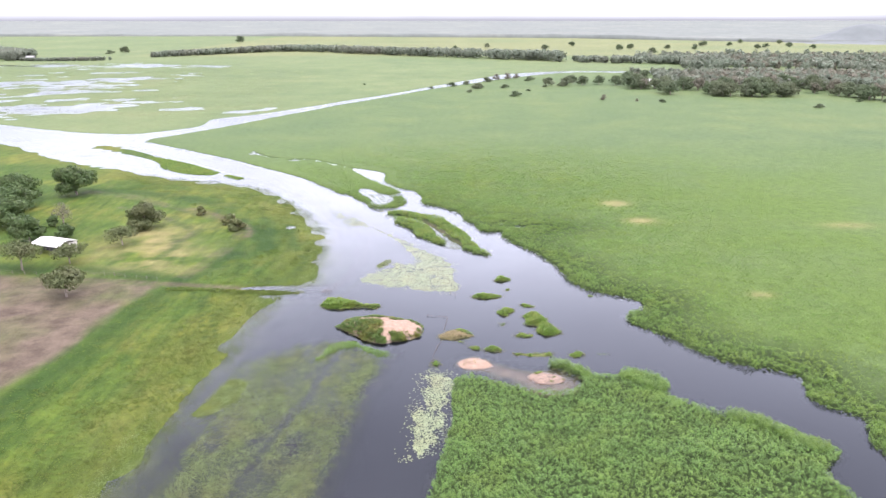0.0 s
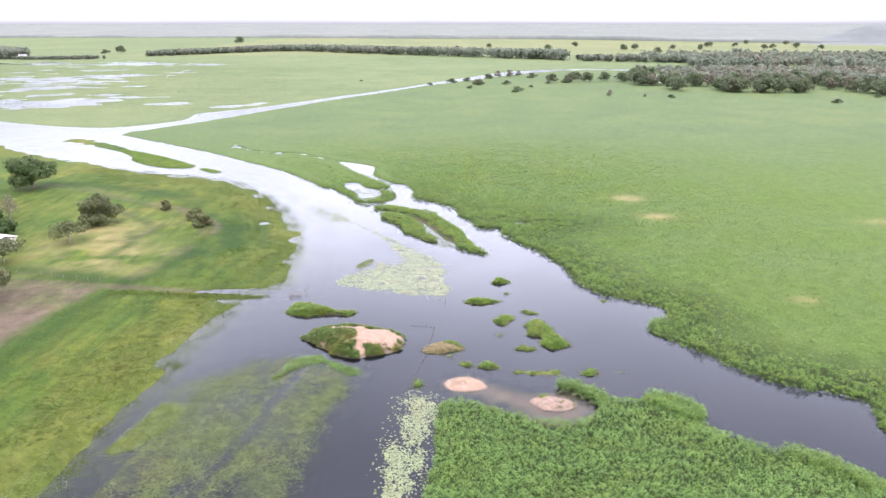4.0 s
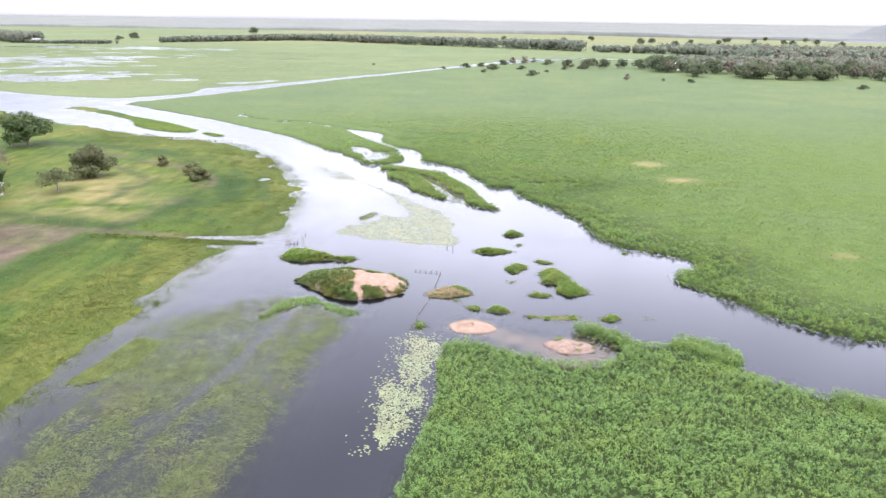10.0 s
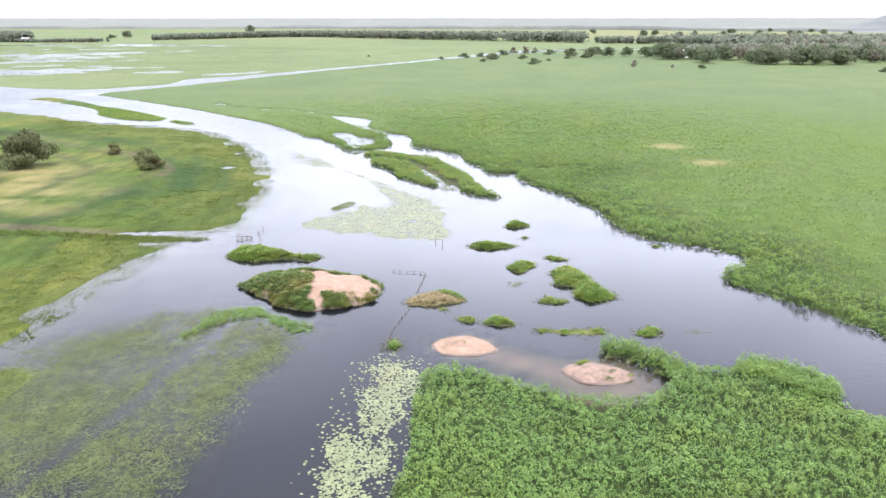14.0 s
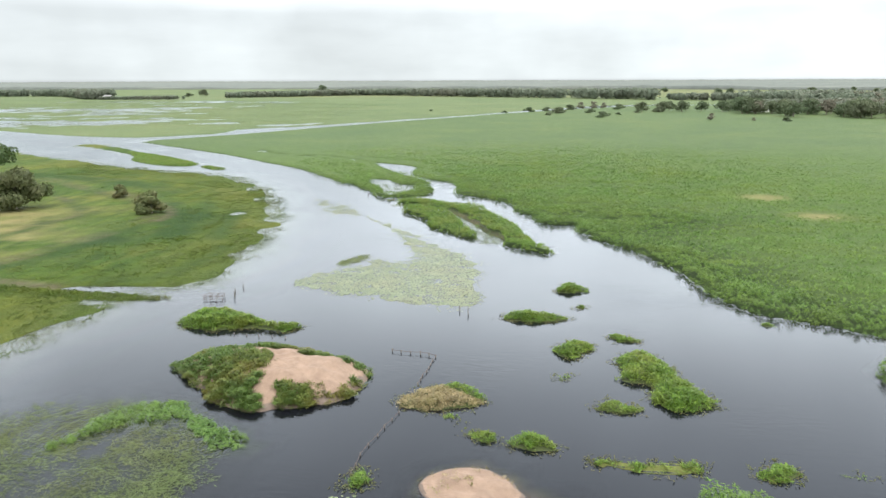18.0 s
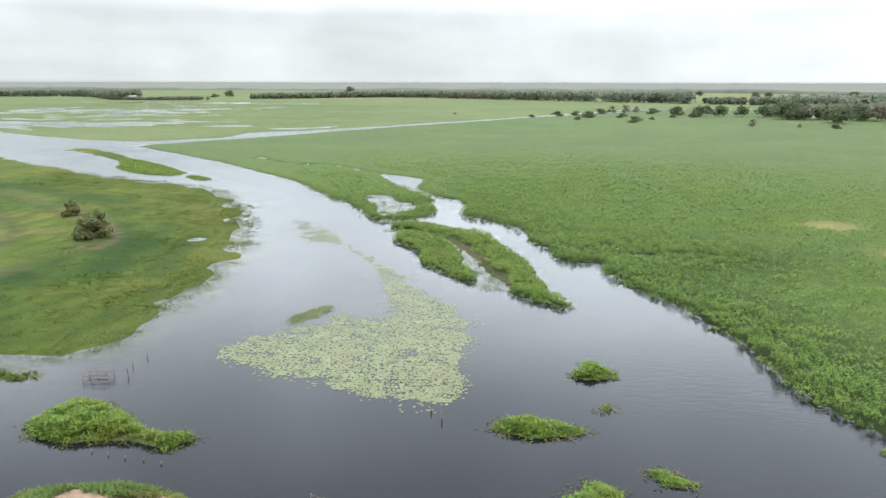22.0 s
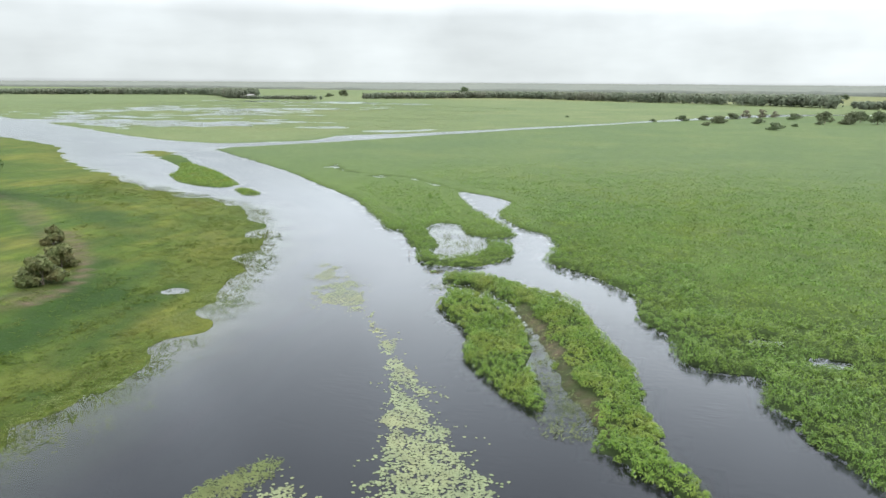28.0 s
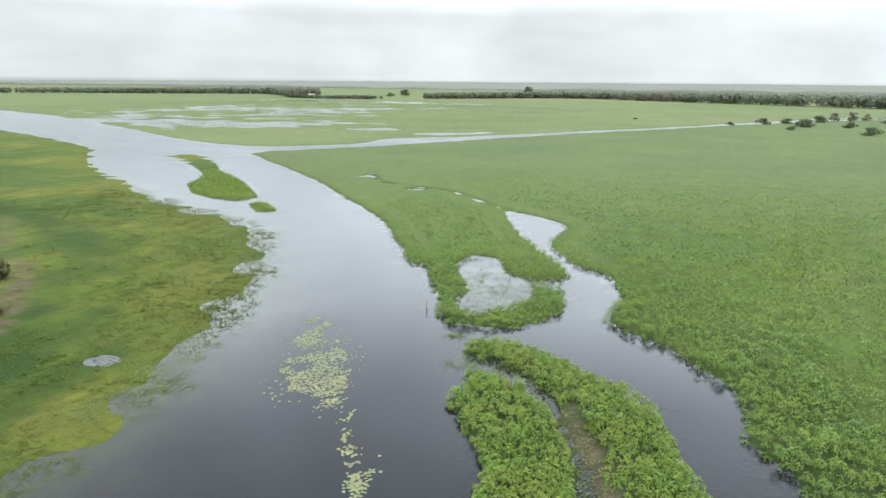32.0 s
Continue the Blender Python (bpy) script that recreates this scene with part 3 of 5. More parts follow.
# ---- mesh helpers ----
def bulk_mesh(name, verts, faces, mat, smooth=False):
    """One mesh from arrays of corners and equal-sided faces."""
    me = bpy.data.meshes.new(name)
    verts, faces = np.asarray(verts, np.float32), np.asarray(faces, np.int32)
    k = faces.shape[1]
    me.vertices.add(len(verts))
    me.vertices.foreach_set("co", verts.ravel())
    me.loops.add(faces.size)
    me.loops.foreach_set("vertex_index", faces.ravel())
    me.polygons.add(len(faces))
    me.polygons.foreach_set("loop_start", np.arange(len(faces), dtype=np.int32) * k)
    if smooth:
        me.polygons.foreach_set("use_smooth", np.ones(len(faces), bool))
    me.update(calc_edges=True)
    me.materials.append(mat)
    return me


def part_mesh(name, me, parent, label=""):
    ob = new(name, me)
    ob.parent = parent
    if label:
        tagged(ob, label=label)
    return ob


def part(name, bm, mat, parent, label=""):
    me = bpy.data.meshes.new(name)
    bm.to_mesh(me)
    bm.free()
    me.materials.append(mat)
    return part_mesh(name, me, parent, label)


def thing(name, x, y, z, label, category, group="", kind=""):
    ob = new(name)
    ob.location = (x, y, z)
    return tagged(ob, label, category, group, kind)


def leaf_cards(rng, base, length, width, count, rise=(20, 75), droop=0.35, spread=0.12, blade=False):
    """Leaves round each base point: folded diamonds, or narrow blades. Returns corners and faces."""
    n = len(base) * count
    p = np.repeat(base, count, 0) + np.column_stack([rng.normal(0, spread, n), rng.normal(0, spread, n), np.zeros(n)])
    ln = np.repeat(np.broadcast_to(length, len(base)), count) * rng.uniform(0.65, 1.25, n)
    wd = np.repeat(np.broadcast_to(width, len(base)), count) * rng.uniform(0.7, 1.3, n)
    az, el = rng.uniform(0, 2 * np.pi, n), np.radians(rng.uniform(*rise, n))
    out = np.column_stack([np.cos(az) * np.cos(el), np.sin(az) * np.cos(el), np.sin(el)])
    side = np.column_stack([-np.sin(az), np.cos(az), np.zeros(n)])
    flat = np.column_stack([np.cos(az), np.sin(az), np.zeros(n)])
    midp = p + out * (ln * 0.55)[:, None]
    tip = midp + (out * 0.45 * ln[:, None]) * (1 - droop) + flat * (droop * 0.45 * ln)[:, None] - np.array([0, 0, 1]) * (droop * 0.3 * ln)[:, None]
    w = (wd * 0.5)[:, None]
    V = np.stack([p, midp + side * w, tip, midp - side * w], 1).reshape(-1, 3)
    F = np.arange(4 * n).reshape(-1, 4)
    return V, F


def leaf_domes(rng, base, radius, height, count, leaf, flare=0.35):
    """Leafy clumps: leaves hung like shingles over a small dome on each base point."""
    m = len(base)
    n = m * count
    r = np.repeat(np.broadcast_to(radius, m), count)
    h = np.repeat(np.broadcast_to(height, m), count)
    az, el = rng.uniform(0, 2 * np.pi, n), np.arcsin(rng.uniform(-0.05, 1, n))
    d = np.column_stack([np.cos(az) * np.cos(el), np.sin(az) * np.cos(el), np.sin(el)])
    p = np.repeat(base, count, 0) + d * np.column_stack([r, r, h]) * rng.uniform(0.78, 1.12, (n, 1))
    down = np.column_stack([np.cos(az) * np.sin(el), np.sin(az) * np.sin(el), -np.cos(el)])
    axis = down + flare * d + rng.normal(0, 0.3, (n, 3))
    axis /= np.linalg.norm(axis, axis=1)[:, None]
    side = np.column_stack([-np.sin(az), np.cos(az), np.zeros(n)]) + rng.normal(0, 0.25, (n, 3))
    side /= np.linalg.norm(side, axis=1)[:, None]
    ln = (np.repeat(np.broadcast_to(leaf[0], m), count) * rng.uniform(0.7, 1.3, n))[:, None]
    w = (np.repeat(np.broadcast_to(leaf[1], m), count) * rng.uniform(0.7, 1.3, n))[:, None]
    back = p - axis * ln * 0.4
    V = np.stack([back + side * w * 0.5, p + axis * ln * 0.6, back - side * w * 0.5], 1).reshape(-1, 3)
    V[:, 2] = np.maximum(V[:, 2], 0.004)
    return V, np.arange(3 * n).reshape(-1, 3)


def scatter(rng, lo, hi, per_m2):
    n = int((hi[0] - lo[0]) * (hi[1] - lo[1]) * per_m2)
    return rng.uniform(lo[0], hi[0], n), rng.uniform(lo[1], hi[1], n)


def tube(bm, pts, radii, sides=7):
    """A tapered, bent pole through points."""
    rings = []
    for k, (p, r) in enumerate(zip(pts, radii)):
        a, b = pts[max(k - 1, 0)], pts[min(k + 1, len(pts) - 1)]
        q = (Vector(b) - Vector(a)).to_track_quat("Z", "Y")
        rings.append([bm.verts.new(Vector(p) + q @ Vector((r * math.cos(t), r * math.sin(t), 0))) for t in [2 * math.pi * s / sides for s in range(sides)]])
    for a, b in zip(rings, rings[1:]):
        for s in range(sides):
            bm.faces.new((a[s], a[(s + 1) % sides], b[(s + 1) % sides], b[s]))
    bm.faces.new(rings[-1])
    bm.faces.new(rings[0][::-1])


def box(bm, lo, hi):
    bmesh.ops.create_cube(bm, size=1, matrix=Matrix.LocRotScale([(a + b) / 2 for a, b in zip(lo, hi)], None, [b - a for a, b in zip(lo, hi)]))


# ---- ground and water ----
def steps(*legs):
    out = [legs[0][0]]
    for a, b, d in legs:
        out += list(np.linspace(a, b, max(2, int(round((b - a) / d)) + 1))[1:])
    return np.array(out)


GX = steps((-5200, -1400, 380), (-1400, -620, 40), (-620, -140, 6), (-140, -62, 1.4), (-62, 60, 0.9), (60, 140, 2.5), (140, 440, 8), (440, 1200, 50), (1200, 5200, 400))
GY = steps((-700, -60, 80), (-60, 40, 4), (40, 288, 0.95), (288, 420, 2.5), (420, 960, 6), (960, 2000, 40), (2000, 5200, 320))
gx, gy = np.meshgrid(GX, GY)
gz = ground_height(gx, gy)
nx, ny = len(GX), len(GY)
ii = (np.arange(ny - 1)[:, None] * nx + np.arange(nx - 1)[None, :]).ravel()
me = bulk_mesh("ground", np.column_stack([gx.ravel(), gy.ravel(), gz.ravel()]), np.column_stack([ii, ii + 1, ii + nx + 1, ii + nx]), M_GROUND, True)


def add_mask(name, values):
    at = me.attributes.new(name, "FLOAT", "POINT")
    at.data.foreach_set("value", np.clip(values, 0, 1).astype(np.float32).ravel())


def line_mask(x, y, pts, width):
    p = smooth_outline(pts, 2, closed=False)
    d = np.full(x.shape, 99.0)
    near = (x > p[:, 0].min() - 6) & (x < p[:, 0].max() + 6) & (y > p[:, 1].min() - 6) & (y < p[:, 1].max() + 6)
    d[near] = np.sqrt(((x[near][:, None] - p[:, 0]) ** 2 + (y[near][:, None] - p[:, 1]) ** 2).min(1))
    return np.clip(1.4 - d / width, 0, 1)


d_marsh = np.maximum.reduce([shore_distance(gx, gy, P_MARSH), shore_distance(gx, gy, P_MAT), shore_distance(gx, gy, P_LONG)])
d_left, d_north = shore_distance(gx, gy, P_LEFT), shore_distance(gx, gy, P_NORTH)
add_mask("marsh", (d_marsh > -3).astype(float))
# ground darkened where dense clumps would shade the mud between them
add_mask("shaded_mud", np.where((gy < 270) & (gx > -62), np.maximum.reduce([np.clip(np.minimum((marsh_depth(gx, gy) + 2) / 1.5, (16 - marsh_depth(gx, gy)) / 11), 0, 1) * np.clip((225 - gy) / 60, 0, 1), 1.0 * (shore_distance(gx, gy, P_MAT) > -0.8), 1.0 * (shore_distance(gx, gy, P_LONG) > -0.8)]), 0))
# fades out northwards, where the hazed marsh colour takes over
add_mask("near_marsh", np.where(d_marsh > -3, np.clip((320 - gy) / 110, 0, 1) * np.clip(0.8 + 0.5 * fractal(gx, gy, 14, 57), 0, 1), 0))
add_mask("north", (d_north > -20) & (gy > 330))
d_soil = shore_distance(gx, gy, P_SOIL) + 1.5 * fractal(gx, gy, 5, 61)
soil = np.clip(d_soil / 2.5 + 0.5, 0, 1) * np.clip(0.85 + 0.5 * fractal(gx, gy, 9, 62), 0, 1)
TRACKS = [[(-134, 217), (-115, 209.5), (-104, 205.5), (-92, 196.5), (-83, 190.5), (-73, 182.5), (-66, 176.5), (-60, 169.5), (-56.4, 162), (-55.4, 155), (-56.2, 147), (-58, 137), (-60.5, 127)],
          [(-132, 213.5), (-113, 206), (-102, 201.5), (-90.5, 193), (-81.5, 187), (-71.5, 179), (-64.5, 173), (-59.5, 166.5), (-57.9, 160), (-57.3, 155), (-58.2, 147), (-60, 137.5), (-62.5, 127.5)],
          [(-101, 190), (-83, 178), (-73, 167.5), (-69.8, 160), (-72, 154), (-78, 150.5)]]
ruts = sum(line_mask(gx, gy, t, 1.0) for t in TRACKS) * np.clip(0.5 + fractal(gx, gy, 7, 63), 0, 1)
WHEELS = [[(-56.5, 120), (-52, 112), (-49.4, 105), (-46, 96)], [(-54.7, 120), (-50.4, 112), (-47.6, 105), (-44.5, 97)]]
lane = line_mask(gx, gy, [(-90, 127.5), (-75, 126), (-60, 123.4), (-46, 122.2), (-36, 121.2)], 1.2)
mud = np.clip((shore_distance(gx, gy, P_MUD, 6) + 0.4) / 0.8, 0, 1) * np.clip(0.9 + 0.8 * fractal(gx, gy, 3, 59), 0, 1)
bush_track = line_mask(gx, gy, [(-78, 188), (-69, 181), (-61.5, 174), (-57.6, 169.5), (-55, 164.5), (-54.4, 158)], 1.0)
add_mask("soil", np.maximum.reduce([soil, 0.75 * lane, mud, 0.95 * bush_track, 0.55 * np.clip(ruts, 0, 1)]))
bank_dry = np.exp(-((d_left - 5) / 4.5) ** 2) * (gy < 240)
blond = np.exp(-(((gx + 72) / 12) ** 2 + ((gy - 140) / 9) ** 2)) + 0.9 * np.exp(-(((gx + 78) / 11) ** 2 + ((gy - 155) / 15) ** 2))
add_mask("dry", np.where(d_left > -2, (0.14 * bank_dry + 1.2 * blond) * np.clip(0.55 + 0.9 * fractal(gx, gy, 6, 64, 4), 0, 1.2), 0)
         + 0.75 * np.exp(-((gx - 51) / 4.5) ** 2 - ((gy - 194.8) / 4) ** 2) + 0.75 * np.exp(-((gx - 53.6) / 4.2) ** 2 - ((gy - 175) / 3.2) ** 2)
         + 0.6 * np.exp(-((gx - 63.6) / 2.3) ** 2 - ((gy - 117.7) / 1.7) ** 2) + 0.5 * np.exp(-((gx - 110) / 7) ** 2 - ((gy - 170) / 3) ** 2)
         + np.where((gy > 1050) & (gx > -450) & (gy < 2300), 0.28 * np.clip(1 + fractal(gx, gy, 150, 65), 0, 1), 0))
BANDS = [([(-53.2, 164), (-53, 157), (-54.6, 148), (-55.6, 140), (-57.5, 131), (-61, 125.5)], 2.6), ([(-70, 185), (-60, 175), (-54.2, 165)], 2.6), ([(-47, 150), (-50, 158), (-50.5, 168), (-55, 178)], 2.2),
         ([(-36.8, 144), (-36.6, 134.1), (-39, 126.9), (-47.8, 124.6)], 1.8), ([(-121.3, 212.6), (-104.3, 209.3), (-85.5, 201.5), (-66, 190)], 4.0), ([(-74, 160), (-70, 150), (-72, 140)], 1.6),
         ([(-92, 186), (-80, 175), (-71.5, 165.5), (-69, 159), (-71.5, 153.5)], 1.3), ([(-101, 198), (-84, 188), (-72, 179)], 1.2), ([(-40, 150), (-43, 160), (-46, 172)], 1.8), ([(-52, 143), (-48.5, 151), (-47.5, 158), (-49.5, 166)], 3.2)]
lush = sum(line_mask(gx, gy, w, 0.7) for w in WHEELS) + sum(line_mask(gx, gy, p, w) for p, w in BANDS) * np.clip(0.8 + 0.8 * fractal(gx, gy, 5, 60), 0, 1)
add_mask("straw", np.where(d_left > -6, 0.75 * np.exp(-((d_left - 3) / 6.5) ** 2) * np.clip(0.7 + 0.7 * fractal(gx, gy, 8, 58), 0, 1), 0))
edge_lush = np.exp(-((shore_distance(gx, gy, P_SOIL) + 4) / 3.0) ** 2)
add_mask("lush", np.where(d_left > -4, 0.85 * lush + 0.8 * edge_lush, 0))
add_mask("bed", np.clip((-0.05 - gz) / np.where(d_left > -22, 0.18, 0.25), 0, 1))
flood = np.clip(shore_distance(gx, gy, P_FLOOD, 12) / 3, 0, 1)
add_mask("weed", flood * np.clip(0.6 + 1.2 * fractal(gx, gy * 0.4, 5, 66, 4), 0, 1) * (gz < 0.05))
add_mask("sand", 0.65 * np.clip(shore_distance(gx, gy, P_SHALLOW, 8) / 2.5 + 0.2 + 0.3 * fractal(gx, gy, 2, 67), 0, 1))
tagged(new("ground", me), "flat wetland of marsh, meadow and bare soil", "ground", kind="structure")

WX, WY = GX[::2], GY[::2]
WX, WY = np.append(WX[:-1], GX[-1]), np.append(WY[:-1], GY[-1])
wx, wy = np.meshgrid(WX, WY)
wi = (np.arange(len(WY) - 1)[:, None] * len(WX) + np.arange(len(WX) - 1)[None, :]).ravel()
me = bulk_mesh("water", np.column_stack([wx.ravel(), wy.ravel(), 0 * wx.ravel()]), np.column_stack([wi, wi + 1, wi + len(WX) + 1, wi + len(WX)]), M_WATER)
# how far the eye reaches the bed: clear over shallows, murky over depth
add_mask("shallow", np.clip((ground_height(wx, wy) + 0.36) / 0.3, 0, 1))
tagged(new("water", me), "dark calm river water reflecting an overcast sky", "water", kind="structure")


# ---- marsh, mat and meadow plants (uncountable) ----
def plant_cover(name, label, category, seed, lo, hi, per_m2, keep, mat, length, width, count, rise, droop=0.35, lift=0.0, spread=0.14, mound=0.0, dry_only=False):
    rng = np.random.default_rng(seed)
    x, y = scatter(rng, lo, hi, per_m2)
    ok = keep(rng, x, y)
    x, y = x[ok], y[ok]
    if dry_only:
        ok = ground_height(x, y) > 0.0
        x, y = x[ok], y[ok]
    size = 0.8 + 0.35 * fractal(x, y, 2.6, seed + 5) + 0.15 * fractal(x, y, 9, seed + 6)
    gz = np.maximum(ground_height(x, y), -0.15)
    shore = np.clip((gz + 0.15) / 0.37, 0.12, 1)
    base = np.column_stack([x, y, np.maximum(gz, 0.0) + lift * shore + mound * shore * (tussocks(x, y, 1.15, seed) * np.clip(0.75 + 0.7 * fractal(x, y, 5, seed + 7), 0.25, 1.4))])
    V, F = leaf_cards(rng, base, length * size, width * size, count, rise, droop, spread)
    return tagged(new(name, bulk_mesh(name, V, F, mat)), label, category, kind="stuff")


def clump_cover(name, label, category, seed, lo, hi, gap, keep, mat, radius, height, count, leaf, flare=0.35, fade=None, lump=0.0, hump=1.7):
    """Rounded leafy plants set side by side, a dark gap between each."""
    rng = np.random.default_rng(seed)
    x, y = np.meshgrid(np.arange(lo[0], hi[0], gap), np.arange(lo[1], hi[1], gap))
    x[::2] += gap / 2
    x, y = (x + rng.normal(0, 0.28 * gap, x.shape)).ravel(), (y + rng.normal(0, 0.28 * gap, y.shape)).ravel()
    ok = keep(rng, x, y)
    x, y = x[ok], y[ok]
    size = np.clip(0.95 + 0.3 * fractal(x, y, 2.6, seed + 5) + 0.22 * rng.normal(size=len(x)), 0.5, 1.6)
    if fade:
        size = size * fade(x, y)
    rise_by = size if fade else 1.0
    tall = height * size * np.clip(0.85 + 0.75 * fractal(x, y, 4, seed + 7), 0.4, 1.6)
    gz = ground_height(x, y)
    rise = lump * rise_by * tussocks(x, y, hump, seed) * np.clip(0.6 + 0.9 * fractal(x, y, 6, seed + 9), 0.1, 1.5) * np.clip((gz + 0.1) / 0.3, 0, 1)
    base = np.column_stack([x, y, np.maximum(gz, 0) + rise])
    V, F = leaf_domes(rng, base, radius * size, tall, count, (leaf[0] * size, leaf[1] * size), flare)
    return tagged(new(name, bulk_mesh(name, V, F, mat)), label, category, kind="stuff")


def keep_marsh_edge(rng, x, y):
    d = marsh_depth(x, y)
    pen = (x < -12) & (y > 196)
    return (d > -0.3) & (d < np.where(pen, 3, 7)) & (rng.random(len(x)) < np.clip(1.15 - d / 9, 0.3, 1) * np.clip((268 - y) / 60, 0.15, 1))


def keep_marsh_inner(rng, x, y):
    d = marsh_depth(x, y)
    away = np.hypot(x - 8, np.maximum(np.abs(y - 150) - 60, 0))
    bald = np.minimum.reduce([np.hypot((x - cx) / rx, (y - cy) / ry) for cx, cy, rx, ry in ((51, 194.8, 4, 3.4), (53.6, 175, 3.8, 2.8), (63.6, 117.7, 2.2, 1.5))])
    return (bald > 1 + 0.3 * fractal(x, y, 2, 22)) & (d > 4) & (rng.random(len(x)) < np.clip(1.15 - away / 118, 0, 1))


def keep_mat(rng, x, y):
    return (shore_distance(x, y, P_MAT) + 0.35 * fractal(x, y, 2, 13) > -0.05) & (rng.random(len(x)) < np.clip(0.5 + (y - 44) / 30, np.where(y < 42, 0.3, 0.5), 1))


def keep_long_island(rng, x, y):
    d = long_island_depth(x, y)
    mud = shore_distance(x, y, P_MUD, 6)
    return (d > -0.15) & (mud + 0.9 * fractal(x, y, 1.7, 17) < 0.05)


def keep_gut(rng, x, y):
    a = shore_distance(x, y, P_GUT, 6) + 0.5 * fractal(x, y, 1.4, 18)
    b = shore_distance(x, y, P_POOL, 6) + 1.6 * fractal(x, y, 3, 19)
    return ((a > -0.2) & (rng.random(len(x)) < 0.85)) | ((b > -1) & (rng.random(len(x)) < np.clip(0.75 - (y - 200) / 14, 0.12, 0.75)))


def keep_meadow(rng, x, y):
    l = shore_distance(x, y, P_LEFT, 60) + 2.0 * fractal(x, y, 6, 71)
    s = shore_distance(x, y, P_SOIL)
    lane = ((np.abs(y - 122.6 + (x + 46) * 0.04) < 1.2) & (x > -64)) | ((np.abs(y - 118.2) < 0.8) & (x > -41))
    lane |= np.maximum.reduce([line_mask(x, y, w, 0.6) for w in WHEELS]) > 0.4
    lane |= np.maximum.reduce([line_mask(x, y, p, w) for p, w in BANDS]) > 0.3 + 0.8 * rng.random(len(x))
    return ~lane & (l > -3.2) & (l < 45) & (s < -1) & (rng.random(len(x)) < np.clip((300 - y) / 110, 0, 1) * np.clip(0.3 + (l + 3.2) / 5, 0, 1) * np.clip((32 - l) / 26, 0, 1) ** 1.5 * np.clip(0.75 + 1.2 * fractal(x, y, 7, 68, 4), 0.25, 1))


def keep_flooded(rng, x, y):
    f = shore_distance(x, y, P_FLOOD, 14) + 1.5 * fractal(x, y, 5, 72)
    wedge = shore_distance(x, y, P_WEDGE, 6) + 0.8 * fractal(x, y, 2, 69) > 0
    streak = fractal(x * 1.3 - y * 0.25, y * 0.22, 2.0, 73, 4) + 0.5 * fractal(x, y, 6, 74)
    dens = np.clip(0.60 + 0.6 * streak, 0.08, 1) * np.clip((f + 0.5) / 3, 0, 1)
    lane = np.abs(x + 26 - (y - 70) * 0.22 + 0.8 * fractal(x, y, 6, 75)) < 0.7
    gap = np.abs(x + 40.5 - (y - 60) * 0.16) < 2.2
    return (rng.random(len(x)) < dens * np.where(lane, 0.25, 1) * np.where(gap & (y < 78), 0.1, 1) + 0.75 * wedge) & (y > 32)


clump_cover("marsh_edge_plants", "dense broad-leaved green marsh plants along the river bank", "marsh plants", 101, (-60, 50), (75, 262), 0.49,
            keep_marsh_edge, M_BANK, 0.28, 0.50, 36, (0.17, 0.08), 0.6, lambda x, y: np.clip((285 - y) / 95, 0.35, 1), 0.75)
clump_cover("marsh_plants", "green floating marsh plants covering the flats", "marsh plants", 102, (-60, 62), (170, 330), 0.72,
            keep_marsh_inner, M_MARSH, 0.40, 0.38, 15, (0.24, 0.12), 0.5, lambda x, y: np.clip(1.15 - np.hypot(x - 8, np.maximum(np.abs(y - 150) - 60, 0)) / 150, 0.4, 1), 0.65, 2.1)
clump_cover("floating_mat_plants", "dense green leafy plants of a floating mat", "marsh plants", 103, (-8, 5), (56, 90), 0.44,
            keep_mat, M_MAT, 0.25, 0.44, 34, (0.15, 0.08), 0.6, lambda x, y: np.clip(1.9 - y / 50, 1, 1.7), 0.5, 1.5)
clump_cover("mat_rim_plants", "taller yellow-green plants on the rim of a floating mat", "marsh plants", 113, (13, 59), (50, 89), 0.45,
            lambda rng, x, y: np.maximum.reduce([shore_distance(x, y, smooth_outline(o), 6) for o in MAT_RIMS]) + 0.3 * fractal(x, y, 1.5, 23) > 0.1, M_BANK, 0.36, 0.8, 40, (0.2, 0.085), 0.7, lump=0.4, hump=1.4)
clump_cover("long_island_plants", "bright green leafy plants on a long low island", "marsh plants", 104, (-21, 143), (10, 188), 0.44,
            keep_long_island, M_REED, 0.26, 0.46, 46, (0.17, 0.075), 0.6, lump=0.55, hump=1.3)
plant_cover("pool_weeds", "thin pale weeds standing in shallow pools", "water weeds", 105, (-34, 150), (3, 220), 6.0,
            keep_gut, M_FLOODED, 0.34, 0.06, 4, (5, 50), 0.25, lift=0.05, spread=0.2)
plant_cover("meadow_tufts", "yellow-green meadow grass along the wet bank", "grass", 106, (-125, 40), (-26, 285), 4.4,
            keep_meadow, M_MEADOW, 0.46, 0.11, 5, (3, 34), 0.3, lift=0.02, spread=0.25)
plant_cover("flooded_grass", "sparse pale green grass standing in shallow water", "grass", 107, (-46, 32), (-11, 98), 30.0,
            keep_flooded, M_FLOODED, 0.46, 0.045, 4, (0, 16), 0.2, lift=0.10, spread=0.22)
clump_cover("crescent_plants", "bright green plants in a curved clump in the water", "marsh plants", 108, (-27, 87), (-11, 99), 0.36,
            lambda rng, x, y: shore_distance(x, y, P_CRES, 6) + 0.4 * fractal(x, y, 1.5, 76) > 0.2, M_MAT, 0.25, 0.42, 40, (0.17, 0.08), 0.6)
clump_cover("spit_grass", "lime green grass on low spits in the river", "grass", 109, (-125, 66), (-32, 275), 0.6,
            lambda rng, x, y: np.maximum.reduce([shore_distance(x, y, p, 8) for p in (P_SB, P_SC)]) > -0.3,
            M_REED, 0.36, 0.10, 16, (0.38, 0.10), 0.6)

